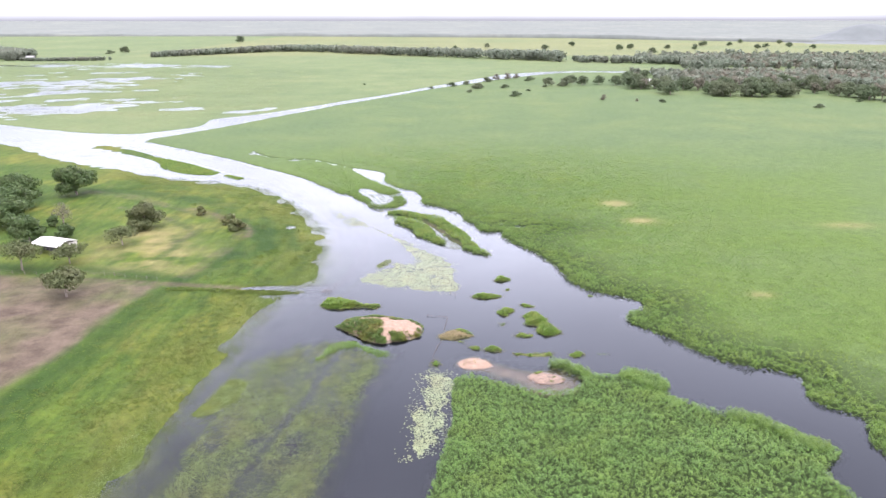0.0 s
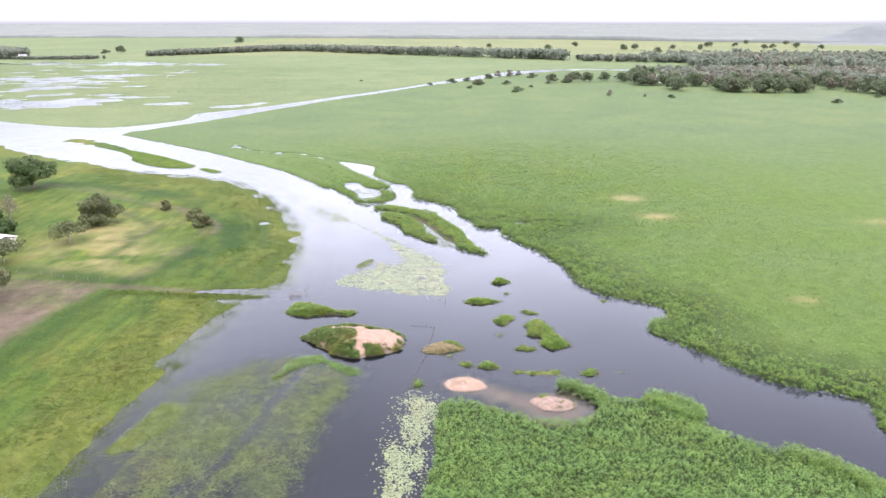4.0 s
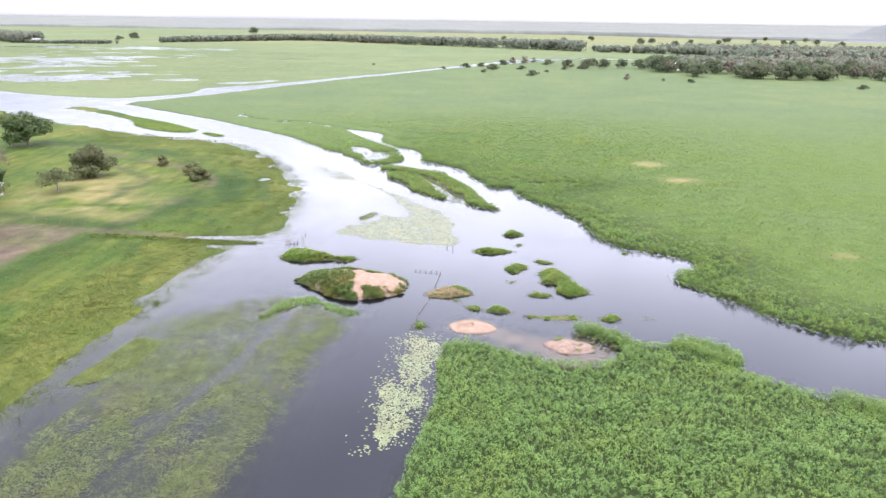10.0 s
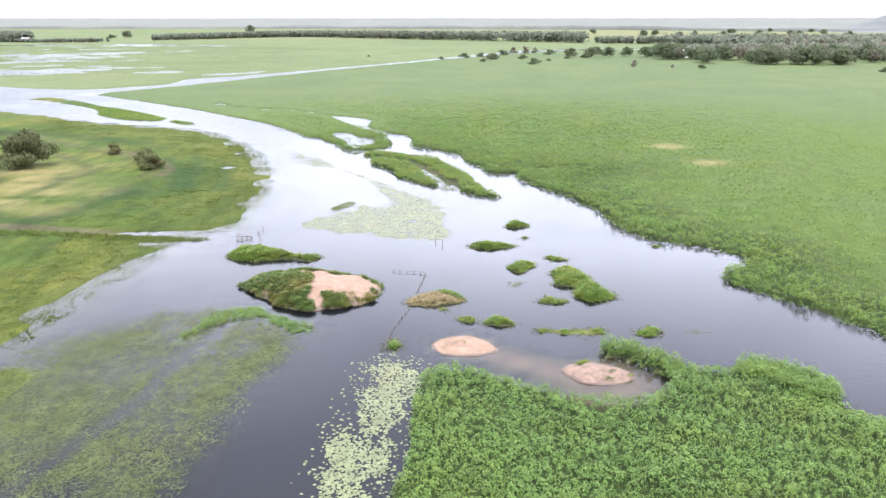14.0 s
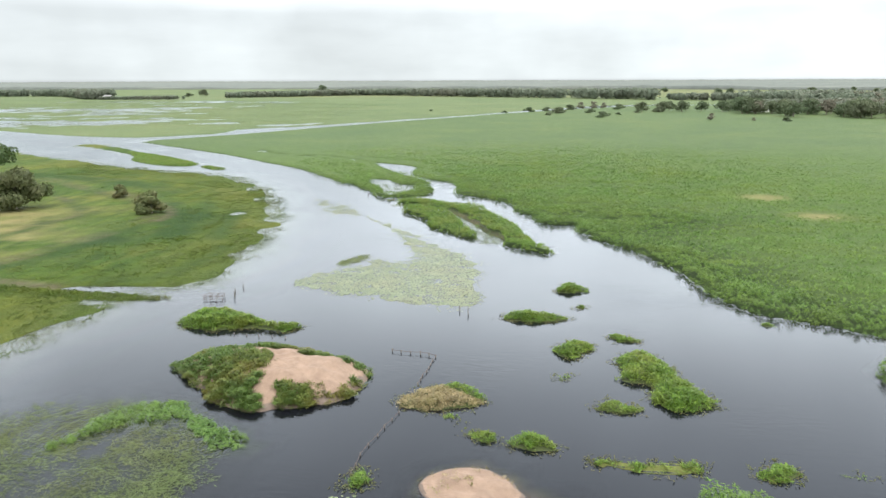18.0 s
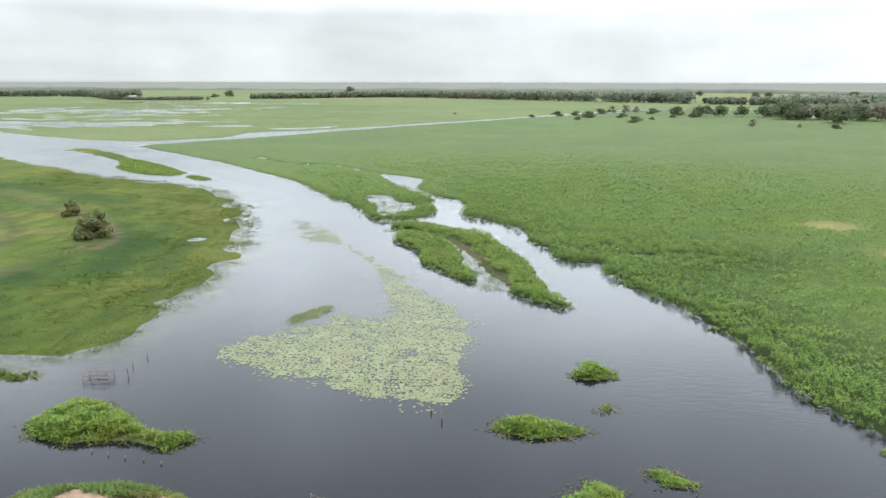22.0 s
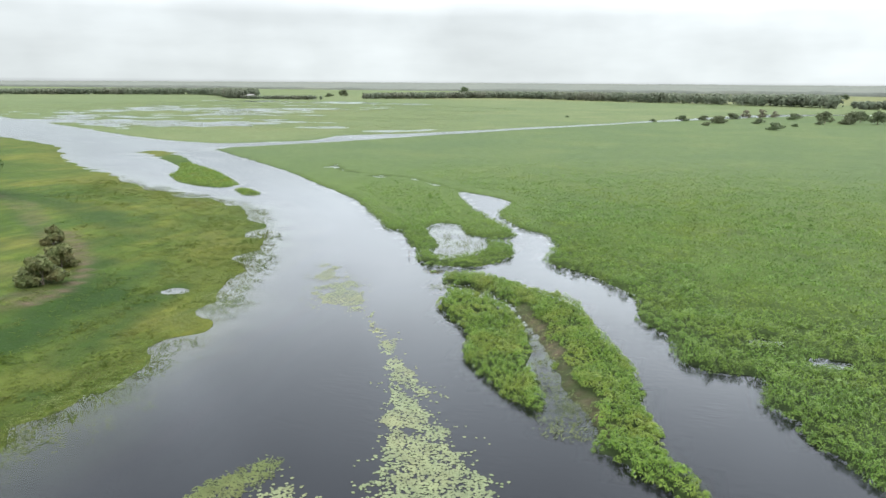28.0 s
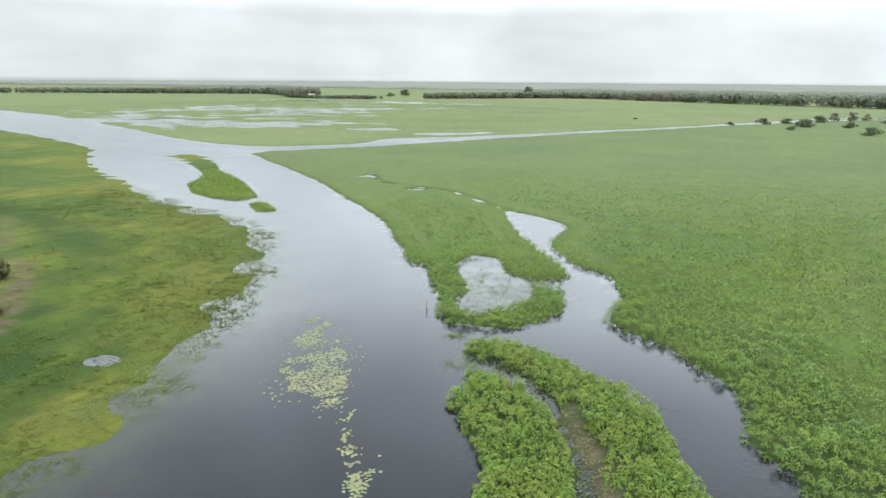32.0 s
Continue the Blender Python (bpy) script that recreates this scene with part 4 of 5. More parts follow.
clump_cover("bank_strip_grass", "dull green grass on a narrow strip of land by the bank", "grass", 112, (-64, 118), (-32, 123), 0.5,
            lambda rng, x, y: shore_distance(x, y, P_CAUSE, 8) + 0.3 * fractal(x, y, 1.5, 70) > 0.0, M_MEADOW, 0.36, 0.14, 17, (0.38, 0.09), 0.7)
plant_cover("fringe_grass", "thin pale grass in the shallows along the bank", "grass", 110, (-95, 44), (-24, 250), 15.0,
            lambda rng, x, y: rng.random(len(x)) < 0.8 * np.exp(-(np.minimum(shore_distance(x, y, P_LEFT, 20) + 0.5 + 2.6 * fractal(x, y, 7, 77, 4), 0) / 1.7) ** 2) * (shore_distance(x, y, P_LEFT, 20) < 2.5) * np.clip(0.55 + fractal(x, y, 3, 78), 0, 1),
            M_FLOODED, 0.30, 0.06, 4, (0, 8), 0.2, lift=0.01, spread=0.3)
plant_cover("flooded_meadow_grass", "pale green grass standing in far flooded meadow", "grass", 114, (-560, 390), (-110, 800), 0.16,
            lambda rng, x, y: (shore_distance(x, y, P_NORTH, 12) > 2) & (flooded_meadow(x, y) > 0.15) & (rng.random(len(x)) < np.clip(0.45 + 0.9 * fractal(x, y, 30, 93, 3), 0, 1)),
            M_FLOODED, 1.6, 0.8, 2, (0, 12), 0.2, lift=0.06, spread=1.2)
plant_cover("weed_patch", "patch of green weed lying in the river", "water weeds", 111, (-21, 133), (-12, 144), 26.0,
            lambda rng, x, y: np.hypot((x + 16.9 + (y - 139) * -0.3) / 1.0, (y - 139) / 3.4) + 0.6 * fractal(x, y, 2, 79) < 1, M_FLOODED, 0.4, 0.10, 4, (0, 10), 0.2, lift=0.03, spread=0.25)


# ---- islets ----
def islet(name, label, category, outline, height, tall, mat, density=12, soil=M_MUDDY, group="green islets in the river", cover=None, seed=0, leaf=(0.25, 8), rough=0.05, reeds=False, swell=0.8):
    """A low bank of mud with its plants: leafy cover, or reeds that rise towards the middle and thin out at a ragged edge."""
    p = smooth_outline(outline, 0.4)
    c = p.mean(0)
    p = c + (p - c) * swell
    p = p + (p - c) / np.maximum(np.hypot(*(p - c).T), 0.3)[:, None] * (0.22 * fractal(p[:, 0], p[:, 1], 0.9, 80 + seed))[:, None]
    root = thing(name, c[0], c[1], 0, label, category, group)
    rng = np.random.default_rng(seed + 500)
    V, F, m = [], [], len(p)
    prof = [(1.025, -0.6), (1.0, -0.05), (0.94, 0.06), (0.78, 0.5 * height), (0.55, 0.85 * height), (0.28, height)]
    if reeds:
        prof = [(a, b - (0.09 if density < 12 and soil is M_MUDDY else 0.03)) for a, b in prof]
    if height > 0.4:
        cuts = np.concatenate([[1.025, 1.0, 0.97, 0.94], np.linspace(0.9, 0.12, 14)])
        prof = [(float(k), float(np.interp(k, [0.12, 0.28, 0.55, 0.78, 0.94, 1.0, 1.025], [1.08 * height, height, 0.8 * height, 0.48 * height, 0.14 * height, -0.05, -0.6]))) for k in cuts]
    for s, z in prof:
        q = (p - c) * s
        hump = (rough * height + 0.02) * (fractal(q[:, 0] + c[0], q[:, 1] + c[1], 0.9, 81) + 0.9 * fractal(q[:, 0] + c[0], q[:, 1] + c[1], 2.6, 87)) * min(1.0, max(0.15, (1.0 - s) * 4))
        V += [(a, b, z + float(h)) for (a, b), h in zip(q, hump)]
    for k in range(len(prof) - 1):
        F += [(k * m + i, k * m + (i + 1) % m, (k + 1) * m + (i + 1) % m, (k + 1) * m + i) for i in range(m)]
    V.append((0, 0, height * 1.03))
    last = (len(prof) - 1) * m
    F += [(last + i, last + (i + 1) % m, len(V) - 1, len(V) - 1) for i in range(m)]
    reach = 0.93 + 0.05 * fractal(p[:, 0], p[:, 1], 0.8, 89) if height > 0.4 else np.full(m, 2.0)
    soaked = [f[0] < last and prof[f[0] // m][0] > reach[f[0] % m] for f in F]
    for label_of, stuff, side in (("bank", soil, False), ("wet_shore", M_WETSAND, True)):
        bm = bmesh.new()
        vs = {}
        for f, w in zip(F, soaked):
            if w == side:
                ids = list(dict.fromkeys(f))
                for i in ids:
                    if i not in vs:
                        vs[i] = bm.verts.new(V[i])
                bm.faces.new([vs[i] for i in ids]).smooth = True
        if vs:
            part(label_of, bm, stuff, root, "dark wet sand at the waterline" if side else "")
    x, y = scatter(rng, p.min(0) - 0.8, p.max(0) + 0.8, density)
    d = shore_distance(x, y, p, 9)
    if reeds:
        e = d + 0.28 * fractal(x, y, 0.8, 82)
        ok = rng.random(len(x)) < np.clip(0.25 + e / 0.35, 0, 1)
        wet = (e > -0.55) & (e < 0.25) & (rng.random(len(x)) < 0.4) & (fractal(x, y, 1.7, 84) > -0.25)
    else:
        ok = d + 0.1 * fractal(x, y, 0.9, 82) > -0.15
    if cover is not None:
        ok &= cover(x, y)
    out_a, out_r = np.arctan2(*(p - c).T[::-1]), np.hypot(*(p - c).T)
    turn = np.argsort(out_a)
    s = np.hypot(x - c[0], y - c[1]) / np.interp(np.arctan2(y - c[1], x - c[0]), out_a[turn], out_r[turn], period=2 * np.pi)
    base = np.column_stack([x - c[0], y - c[1], np.interp(s, [q[0] for q in prof[::-1]], [q[1] for q in prof[::-1]]).clip(0) + 0.01])
    if reeds:
        size = (0.4 + 0.6 * np.clip(d / 0.9, 0, 1)) * np.clip(0.85 + 0.5 * fractal(x, y, 1.1, 83), 0.45, 1.3)
        lump = 0.3 * tall * np.clip(d / 0.8, 0, 1) * tussocks(x, y, 0.9, seed)
        stand = base + np.column_stack([0 * x, 0 * x, lump])
        Vl, Fl = leaf_cards(rng, stand[ok], (tall * 0.62 * size)[ok], 0.075, leaf[1], (28, 82), 0.5, 0.12)
        Vw, Fw = leaf_cards(rng, base[wet], 0.28, 0.06, 3, (2, 35), 0.3, 0.16)
        tagged(part_mesh("wet_edge", bulk_mesh("wet_edge", Vw, Fw, M_FRINGE), root, "flattened yellow-brown grass at the waterline"), kind="stuff")
    else:
        rel = np.clip(1 - np.hypot(x - c[0], y - c[1]) / np.maximum(out_r.max(), 0.1), 0, 1)
        size = np.clip(0.75 + 0.35 * rel + 0.3 * fractal(x, y, 1.3, 83), 0.72, 1.3) * np.clip(0.7 + d, 0.62, 1)
        Vl, Fl = leaf_cards(rng, base[ok], (tall * size)[ok], (tall * leaf[0] * size)[ok], leaf[1], (25, 82), 0.4, 0.1)
    tagged(part_mesh("foliage", bulk_mesh("foliage", Vl, Fl, mat), root), kind="stuff")
    return root


ISLETS = [
    ([(2.4, 117.8), (3, 116.9), (4.5, 116.4), (6, 116.3), (8.4, 117), (9.4, 117.8), (8.5, 118.2), (7.5, 118.8), (4.9, 119.1), (3.4, 118.7)], 0.12, 0.95, "low oval islet of bright green reeds"),
    ([(8.1, 126.9), (9.3, 126.3), (11.3, 127), (12.1, 127.6), (11, 128.9), (9.9, 130.3), (8.7, 128.2)], 0.12, 1.05, "small ragged islet of green reeds"),
    ([(12, 107.6), (12.5, 106.2), (12.5, 104.6), (12, 103.4), (12.8, 102.8), (14.1, 102.8), (14.4, 102), (14.1, 100.3), (13.9, 99.2), (14.5, 98.6), (15.2, 97.7), (16.1, 97.6), (17.6, 98.2), (18.9, 99.3), (18.6, 99.9),
      (18.2, 101.2), (17.5, 102.4), (16.8, 104), (16.9, 105.7), (16.3, 107), (15.7, 107.9), (15.5, 109), (14.5, 109.6), (13.4, 109.4), (12.7, 108)], 0.2, 1.1, "long islet of dense green reeds"),
    ([(13.6, 98.4), (13.2, 97.8), (12.1, 97.4), (10.8, 97.7), (9.7, 98.1), (10.3, 98.6), (11, 99.3), (11.7, 98.9), (12.2, 98.5)], 0.1, 0.8, "small yellow-green reed clump by the long islet"),
    ([(7.3, 109.1), (7.7, 107.9), (8.5, 107.3), (9.3, 107.3), (9.7, 108.8), (11, 109.6), (11, 110.2), (10, 111.6), (8.8, 111.3), (8.4, 110.2), (7.5, 109.7)], 0.12, 0.95, "round islet of yellow-green reeds"),
    ([(12.4, 113.1), (13.2, 112), (14.5, 111.8), (15, 112.3), (14.1, 112.6), (13.5, 113.5), (12.6, 113.6)], 0.1, 0.8, "tiny islet of green reeds"),
    ([(10, 121.6), (10.5, 121.1), (11.2, 121.6), (10.6, 122.2)], 0.08, 0.65, "single green reed tuft in the water"),
    ([(-28.6, 112.8), (-27.4, 111.6), (-25.6, 110.9), (-23.8, 110.8), (-21.7, 111.5), (-19.8, 111.8), (-18.2, 111.5), (-16.7, 111.2), (-15.6, 112.3), (-15.7, 113.3), (-17, 113.3), (-18.6, 112.8), (-19.9, 113.4),
      (-21.2, 114.8), (-23.6, 116), (-25.7, 117), (-27.5, 117.2), (-28, 115.4), (-28.3, 113.8)], 0.25, 1.15, "long bright green islet beside a rusty frame"),
    ([(18.6, 90.2), (20.1, 91.6), (21, 90.4), (19.6, 89.4)], 0.12, 0.9, "round yellow-green reed tuft near the mat"),
    ([(8.9, 90.7), (11.3, 90.8), (14.6, 91.1), (16, 90.6), (15, 89.9), (12, 89.6)], 0.05, 0.3, "thin strip of yellow-green water grass"),
    ([(9, 90.5), (9.6, 91), (10.2, 90.5), (9.6, 90)], 0.08, 0.7, "spiky green tuft at the end of a grass strip"),
    ([(10.8, 90.2), (11.6, 90.9), (12.4, 90.4), (11.6, 89.7)], 0.08, 0.75, "green tuft in a strip of water grass"),
    ([(14.2, 90.6), (14.9, 91.3), (15.7, 90.7), (15, 90)], 0.08, 0.75, "dark green tuft at the end of a grass strip"),
    ([(1.4, 93), (2.5, 92.3), (3.3, 92.7), (2.9, 93.7), (1.9, 93.7)], 0.1, 0.75, "small dark green clump by the fence posts"),
    ([(3.6, 92.6), (5, 93.6), (6.4, 93.3), (7.2, 92.4), (6.8, 91.6), (5.4, 91.7), (4.2, 92)], 0.12, 0.9, "dark green reed clump in a row of posts"),
    ([(-0.4, 95.7), (0.2, 95), (0.7, 95.6), (0.1, 96.2)], 0.08, 0.5, "sparse green weed tuft in the water"),
    ([(0.6, 94.2), (1.2, 93.6), (1.5, 94.4), (0.9, 95)], 0.08, 0.5, "sparse pale weed tuft in the water"),
    ([(-5.3, 86.8), (-4.7, 88.3), (-4, 87.6), (-4.4, 86.2)], 0.04, 0.85, "spiky olive weed clump caught on drowned posts"),
    ([(7.3, 103.4), (8, 102.9), (8.8, 103.5), (8.1, 104)], 0.05, 0.5, "thin grey-green weed tuft standing in water"),
    ([(23, 90.6), (24.2, 91), (25.4, 90.5), (24.2, 90.2)], 0.04, 0.4, "scattered low weeds in the water"),
    ([(11.6, 83), (12.4, 83.7), (13.2, 83.1), (12.4, 82.6)], 0.4, 0.6, "green tuft on a sand mound"),
    ([(13.2, 80.8), (14, 81.3), (14.6, 80.7), (13.9, 80.3)], 0.3, 0.6, "small green tuft on a sand mound"),
    ([(-21.8, 186.7), (-21.4, 187.6), (-20.8, 187.2), (-21.2, 186.5)], 0.06, 0.5, "tiny weed tuft off the bank"),
    ([(27, 117.6), (27.6, 118.3), (28.3, 117.8), (27.7, 117.1)], 0.08, 0.55, "tiny green tuft off the marsh bank"),
]
for k, (o, h, tall, lab) in enumerate(ISLETS):
    islet("reed_islet", lab, "islet", o, h, tall, M_REED, 10 if lab.split()[0] in ("thin", "sparse", "scattered") else 26, seed=k, leaf=(0.13, 11), reeds=True, swell=0.92, soil=M_OLIVE if "strip" in lab else M_MUDDY)

SAND_OUT = [(-23.6, 102.5), (-22.5, 101.3), (-19.9, 98.7), (-18.6, 97.7), (-17.7, 96.2), (-16.6, 95.7), (-15.4, 95.1), (-14.1, 94.9), (-13.1, 95.1), (-12.3, 95.6), (-11.1, 95.7), (-9.9, 96.5), (-9, 96.6), (-7.9, 97.5),
            (-7.3, 98.8), (-7, 100.4), (-7, 102), (-7.3, 103.4), (-8.1, 104.2), (-10.6, 105.3), (-12.7, 106.1), (-15.2, 106.8), (-17.6, 107), (-19.1, 106.6), (-20.6, 106.1), (-22.6, 105), (-22.6, 103.6)]
P_BARE = smooth_outline([(-19.1, 103.5), (-18.7, 105), (-17.2, 103.9), (-15.6, 104), (-13.6, 104.1), (-11.5, 104.2), (-10, 103.6), (-8.6, 102.9), (-7.4, 101.9), (-6.8, 99.7), (-7, 97.9), (-7.9, 97.3), (-8.8, 96.9),
                         (-9.2, 97.3), (-9.8, 98.7), (-10.9, 98.6), (-11.9, 98.2), (-13.2, 98.1), (-13, 96.8), (-12.2, 94), (-12.9, 94.4), (-13.5, 95.8), (-14.6, 97.8), (-14.5, 98.9), (-13.9, 100.1), (-14.7, 101.2),
                         (-15.5, 102.4), (-16.3, 102.8), (-17.6, 102.8)], 0.6)


def off_sand(x, y):
    rim = (shore_distance(x, y, smooth_outline(SAND_OUT, 0.6), 6) < 1.15) & (fractal(x, y, 1.3, 88) > -0.08) & ((x > -11.5) | (y > 101))
    return rim | (shore_distance(x, y, P_BARE, 6) + 0.45 * fractal(x, y, 1.4, 85) < -0.25)


sand_island = islet("sand_island", "mound of pink sand with green shrubs round it", "island", SAND_OUT, 1.5, 0.5, M_SHRUB, 18, M_SAND, "sand mounds in the river", off_sand, 40, (0.17, 10), 0.16, swell=0.98)
islet("sand_mound", "bare low mound of pink sand", "sand mound", [(-0.9, 86.5), (-0.8, 87.6), (0.2, 88.7), (1.6, 89.3), (3, 89), (4.1, 88), (4.9, 86.4), (4.3, 85.6), (2.8, 85.1), (1, 85.1), (-0.2, 85.6)], 0.41, 0.25, M_DRYREED,
      0.8, M_SAND, "sand mounds in the river", None, 41, rough=0.4, swell=1.05)
islet("sand_mound", "low mound of sand and mud with a few green tufts", "sand mound", [(10, 82.3), (10.7, 83.3), (12.2, 83.7), (14, 83.5), (15.4, 82.8), (16.4, 81.7), (15.9, 80.6), (14.5, 80), (12.6, 79.9), (11, 80.7)], 0.45, 0.5,
      M_SHRUB, 9, M_MUDSAND, "sand mounds in the river", lambda x, y: fractal(x, y, 1.6, 86) > 0.2, 42, rough=0.4, swell=1.0)
islet("dry_reed_islet", "low islet of straw-coloured dead reeds and green grass", "islet",
      [(-4.2, 97), (-3.9, 98.4), (-2.7, 100.2), (-0.6, 100.7), (1.1, 99.5), (2.3, 98.2), (1.4, 97.3), (-0.4, 96.8), (-2.1, 96.4)], 0.12, 0.75, M_DRYREED, 26, M_MUDDY,
      "green islets in the river", None, 43, (0.07, 11), reeds=True, swell=0.95)
islet("reed_islet", "green grass on the far side of a dead reed islet", "islet", [(-1.6, 100), (-0.4, 101.2), (1.4, 100), (2.4, 98.6), (1.4, 98.4), (0, 99.4)], 0.3, 0.7, M_REED, 22, seed=44, leaf=(0.13, 11), reeds=True, swell=0.95)


def leaf_ball(seed, mat, leaves=230):
    rng = np.random.default_rng(seed)
    q = rng.normal(size=(leaves, 3))
    q /= np.linalg.norm(q, axis=1)[:, None]
    q[:, 2] = np.abs(q[:, 2])
    base = q * rng.uniform(0.45, 0.95, (leaves, 1)) * np.array([0.8, 0.8, 0.62])
    V, F = leaf_cards(rng, base, 0.22, 0.12, 2, (0, 65), 0.3, 0.06)
    return bulk_mesh("shrub", V, F, mat)


SHRUBS = [leaf_ball(700 + k, M_SHRUB) for k in range(4)]
p_sand = smooth_outline(SAND_OUT, 0.5)
c_sand = p_sand.mean(0)
rng = np.random.default_rng(720)
sx, sy = scatter(rng, p_sand.min(0), p_sand.max(0), 1.7)
keep = (shore_distance(sx, sy, p_sand, 6) > 0.3) & off_sand(sx, sy)
a_s, r_s = np.arctan2(*(p_sand - c_sand).T[::-1]), np.hypot(*(p_sand - c_sand).T)
o_s = np.argsort(a_s)
for k, (x, y) in enumerate(zip(sx[keep], sy[keep])):
    s = math.hypot(x - c_sand[0], y - c_sand[1]) / float(np.interp(math.atan2(y - c_sand[1], x - c_sand[0]), a_s[o_s], r_s[o_s], period=2 * np.pi))
    z = float(np.interp(s, [0.12, 0.28, 0.55, 0.78, 0.94, 1.02], [1.62, 1.5, 1.2, 0.72, 0.2, -0.02]))
    g = rng.uniform(0.5, 0.95)
    part_mesh("shrub", SHRUBS[k % 4], sand_island).matrix_basis = Matrix.LocRotScale((x - c_sand[0], y - c_sand[1], z - 0.05), Euler((0, 0, rng.uniform(0, 6.28))), (g, g, g * rng.uniform(0.55, 0.85)))


# ---- lily pads ----
def pad_mesh(name, seed):
    rng = np.random.default_rng(seed)
    a = np.linspace(0.25, 2 * np.pi - 0.25, 10)
    r = 0.5 * (1 + rng.normal(0, 0.05, 10))
    V = [(0.05, 0, 0.012)] + [(x, y, 0.02 + 0.02 * rng.random()) for x, y in zip(r * np.cos(a), r * np.sin(a))]
    m = bpy.data.meshes.new(name)
    m.from_pydata(V, [], [(0, k, k + 1) for k in range(1, 10)])
    m.materials.append(M_PAD)
    return m


PADS = [pad_mesh("lily_pad", s) for s in range(3)]


def lily_patch(label, outline, seed, per_m2, streak, size=(0.14, 0.28), near=None, singles=300, fill=0.7, patchy=1.9, loose=0.22):
    """A patch of floating leaves: those in the nearest stretch one by one, the rest in one mesh."""
    rng = np.random.default_rng(seed)
    p = smooth_outline(outline, 1)
    c = p.mean(0)
    root = thing("lily_patch", c[0], c[1], 0, label, "water lilies", "lily patches")
    x, y = scatter(rng, p.min(0) - 3, p.max(0) + 3, per_m2)
    d = shore_distance(x, y, p, 8) + 1.3 * fractal(x, y, 2.2, seed)
    s = fractal(x * streak[0] + y * streak[1], y * streak[2] - x * streak[1] * 0.3, 1.1, seed + 3, 4)
    ok = rng.random(len(x)) < np.clip(fill + patchy * s + 0.06 * d, 0, 1) * np.where(d > 0, 1, np.clip(loose + d * 0.09, 0, 0.2))
    x, y = x[ok] - c[0], y[ok] - c[1]
    sz, rot, tilt = rng.uniform(*size, len(x)), rng.uniform(0, 6.28, len(x)), rng.normal(0, 0.05, (len(x), 2))
    order = np.argsort(near(x + c[0], y + c[1])) if near else np.argsort(y)
    for k, i in enumerate(order[:singles]):
        ob = part_mesh("lily_pad", PADS[k % 3], root)
        ob.matrix_basis = Matrix.LocRotScale((x[i], y[i], 0.004), Euler((tilt[i, 0], tilt[i, 1], rot[i])), (sz[i], sz[i], sz[i]))
    rest = order[singles:]
    if len(rest):
        a = np.linspace(0.25, 2 * np.pi - 0.25, 6)
        ang = rot[rest][:, None] + a
        px, py = x[rest][:, None] + 0.5 * sz[rest][:, None] * np.cos(ang), y[rest][:, None] + 0.5 * sz[rest][:, None] * np.sin(ang)
        pz = 0.016 + 0.025 * rng.random(px.shape) * sz[rest][:, None]
        rim = np.stack([px, py, pz], 2)
        mid = np.column_stack([x[rest], y[rest], np.full(len(rest), 0.012)])[:, None, :]
        V = np.concatenate([mid, rim], 1).reshape(-1, 3)
        o = np.arange(len(rest))[:, None, None] * 7
        F = (o + np.array([(0, k, k + 1) for k in range(1, 6)])[None]).reshape(-1, 3)
        tagged(part_mesh("lily_leaves", bulk_mesh("lily_leaves", V, F, M_PAD), root), kind="stuff")
    return root


LILY_A = [(-6.4, 82.3), (-5.1, 83), (-3.7, 82.6), (-2.4, 81.2), (-2.2, 77.9), (-2.6, 73.7), (-3.7, 69.8), (-4.2, 67.4), (-4.8, 64.7), (-5.8, 62.6), (-6.1, 60.6), (-7.4, 60), (-7.9, 62), (-7.9, 64.5), (-7.5, 67.9),
          (-7, 72.2), (-6.7, 77.7)]
LILY_B = [(-21.8, 127.4), (-21.4, 129.4), (-19.9, 131.2), (-17.3, 133.7), (-14.6, 136.9), (-13.9, 139.4), (-12, 138), (-10.1, 139), (-10, 143), (-11.6, 149),
          (-14.4, 157.2), (-12.4, 155.6), (-9.4, 151.6), (-5.9, 146.6), (-3.4, 142.9), (-1.3, 138), (-0.7, 133.7), (-0.8, 128), (-0.8, 120.8), (-5.7, 121.1), (-11.3, 122.6), (-17, 124.5)]
LILY_C = [(-35.2, 186.2), (-26.8, 178.4), (-23.4, 171.2), (-23.6, 169.9), (-26.2, 169.7), (-27.4, 169.2), (-31.3, 176.3)]
LILY_D = [(-22.2, 170.3), (-19.2, 165.8), (-17.9, 165.4), (-15.9, 161.8), (-13.4, 156), (-14.3, 155.6), (-16.8, 160.6), (-19.6, 164.6), (-21.9, 168.4)]
lily_patch("long strip of pale green lily pads along a floating mat", LILY_A, 201, 54.0, (1.0, 0.25, 0.35), fill=0.75, patchy=1.2)
lily_patch("wide patch of pale yellow-green lily pads on open water", LILY_B, 202, 54.0, (0.55, 0.2, 1.0), fill=1.0, patchy=1.5, loose=0.12)
lily_patch("loose patch of pale lily pads in mid-river", LILY_C, 203, 48.0, (1.0, -0.2, 0.5), size=(0.12, 0.24), fill=0.6, patchy=2.4, loose=0.16)
lily_patch("thin scatter of pale lily pads in mid-river", LILY_D, 204, 40.0, (1.0, -0.2, 0.5), fill=0.45, patchy=2.4, loose=0.06)


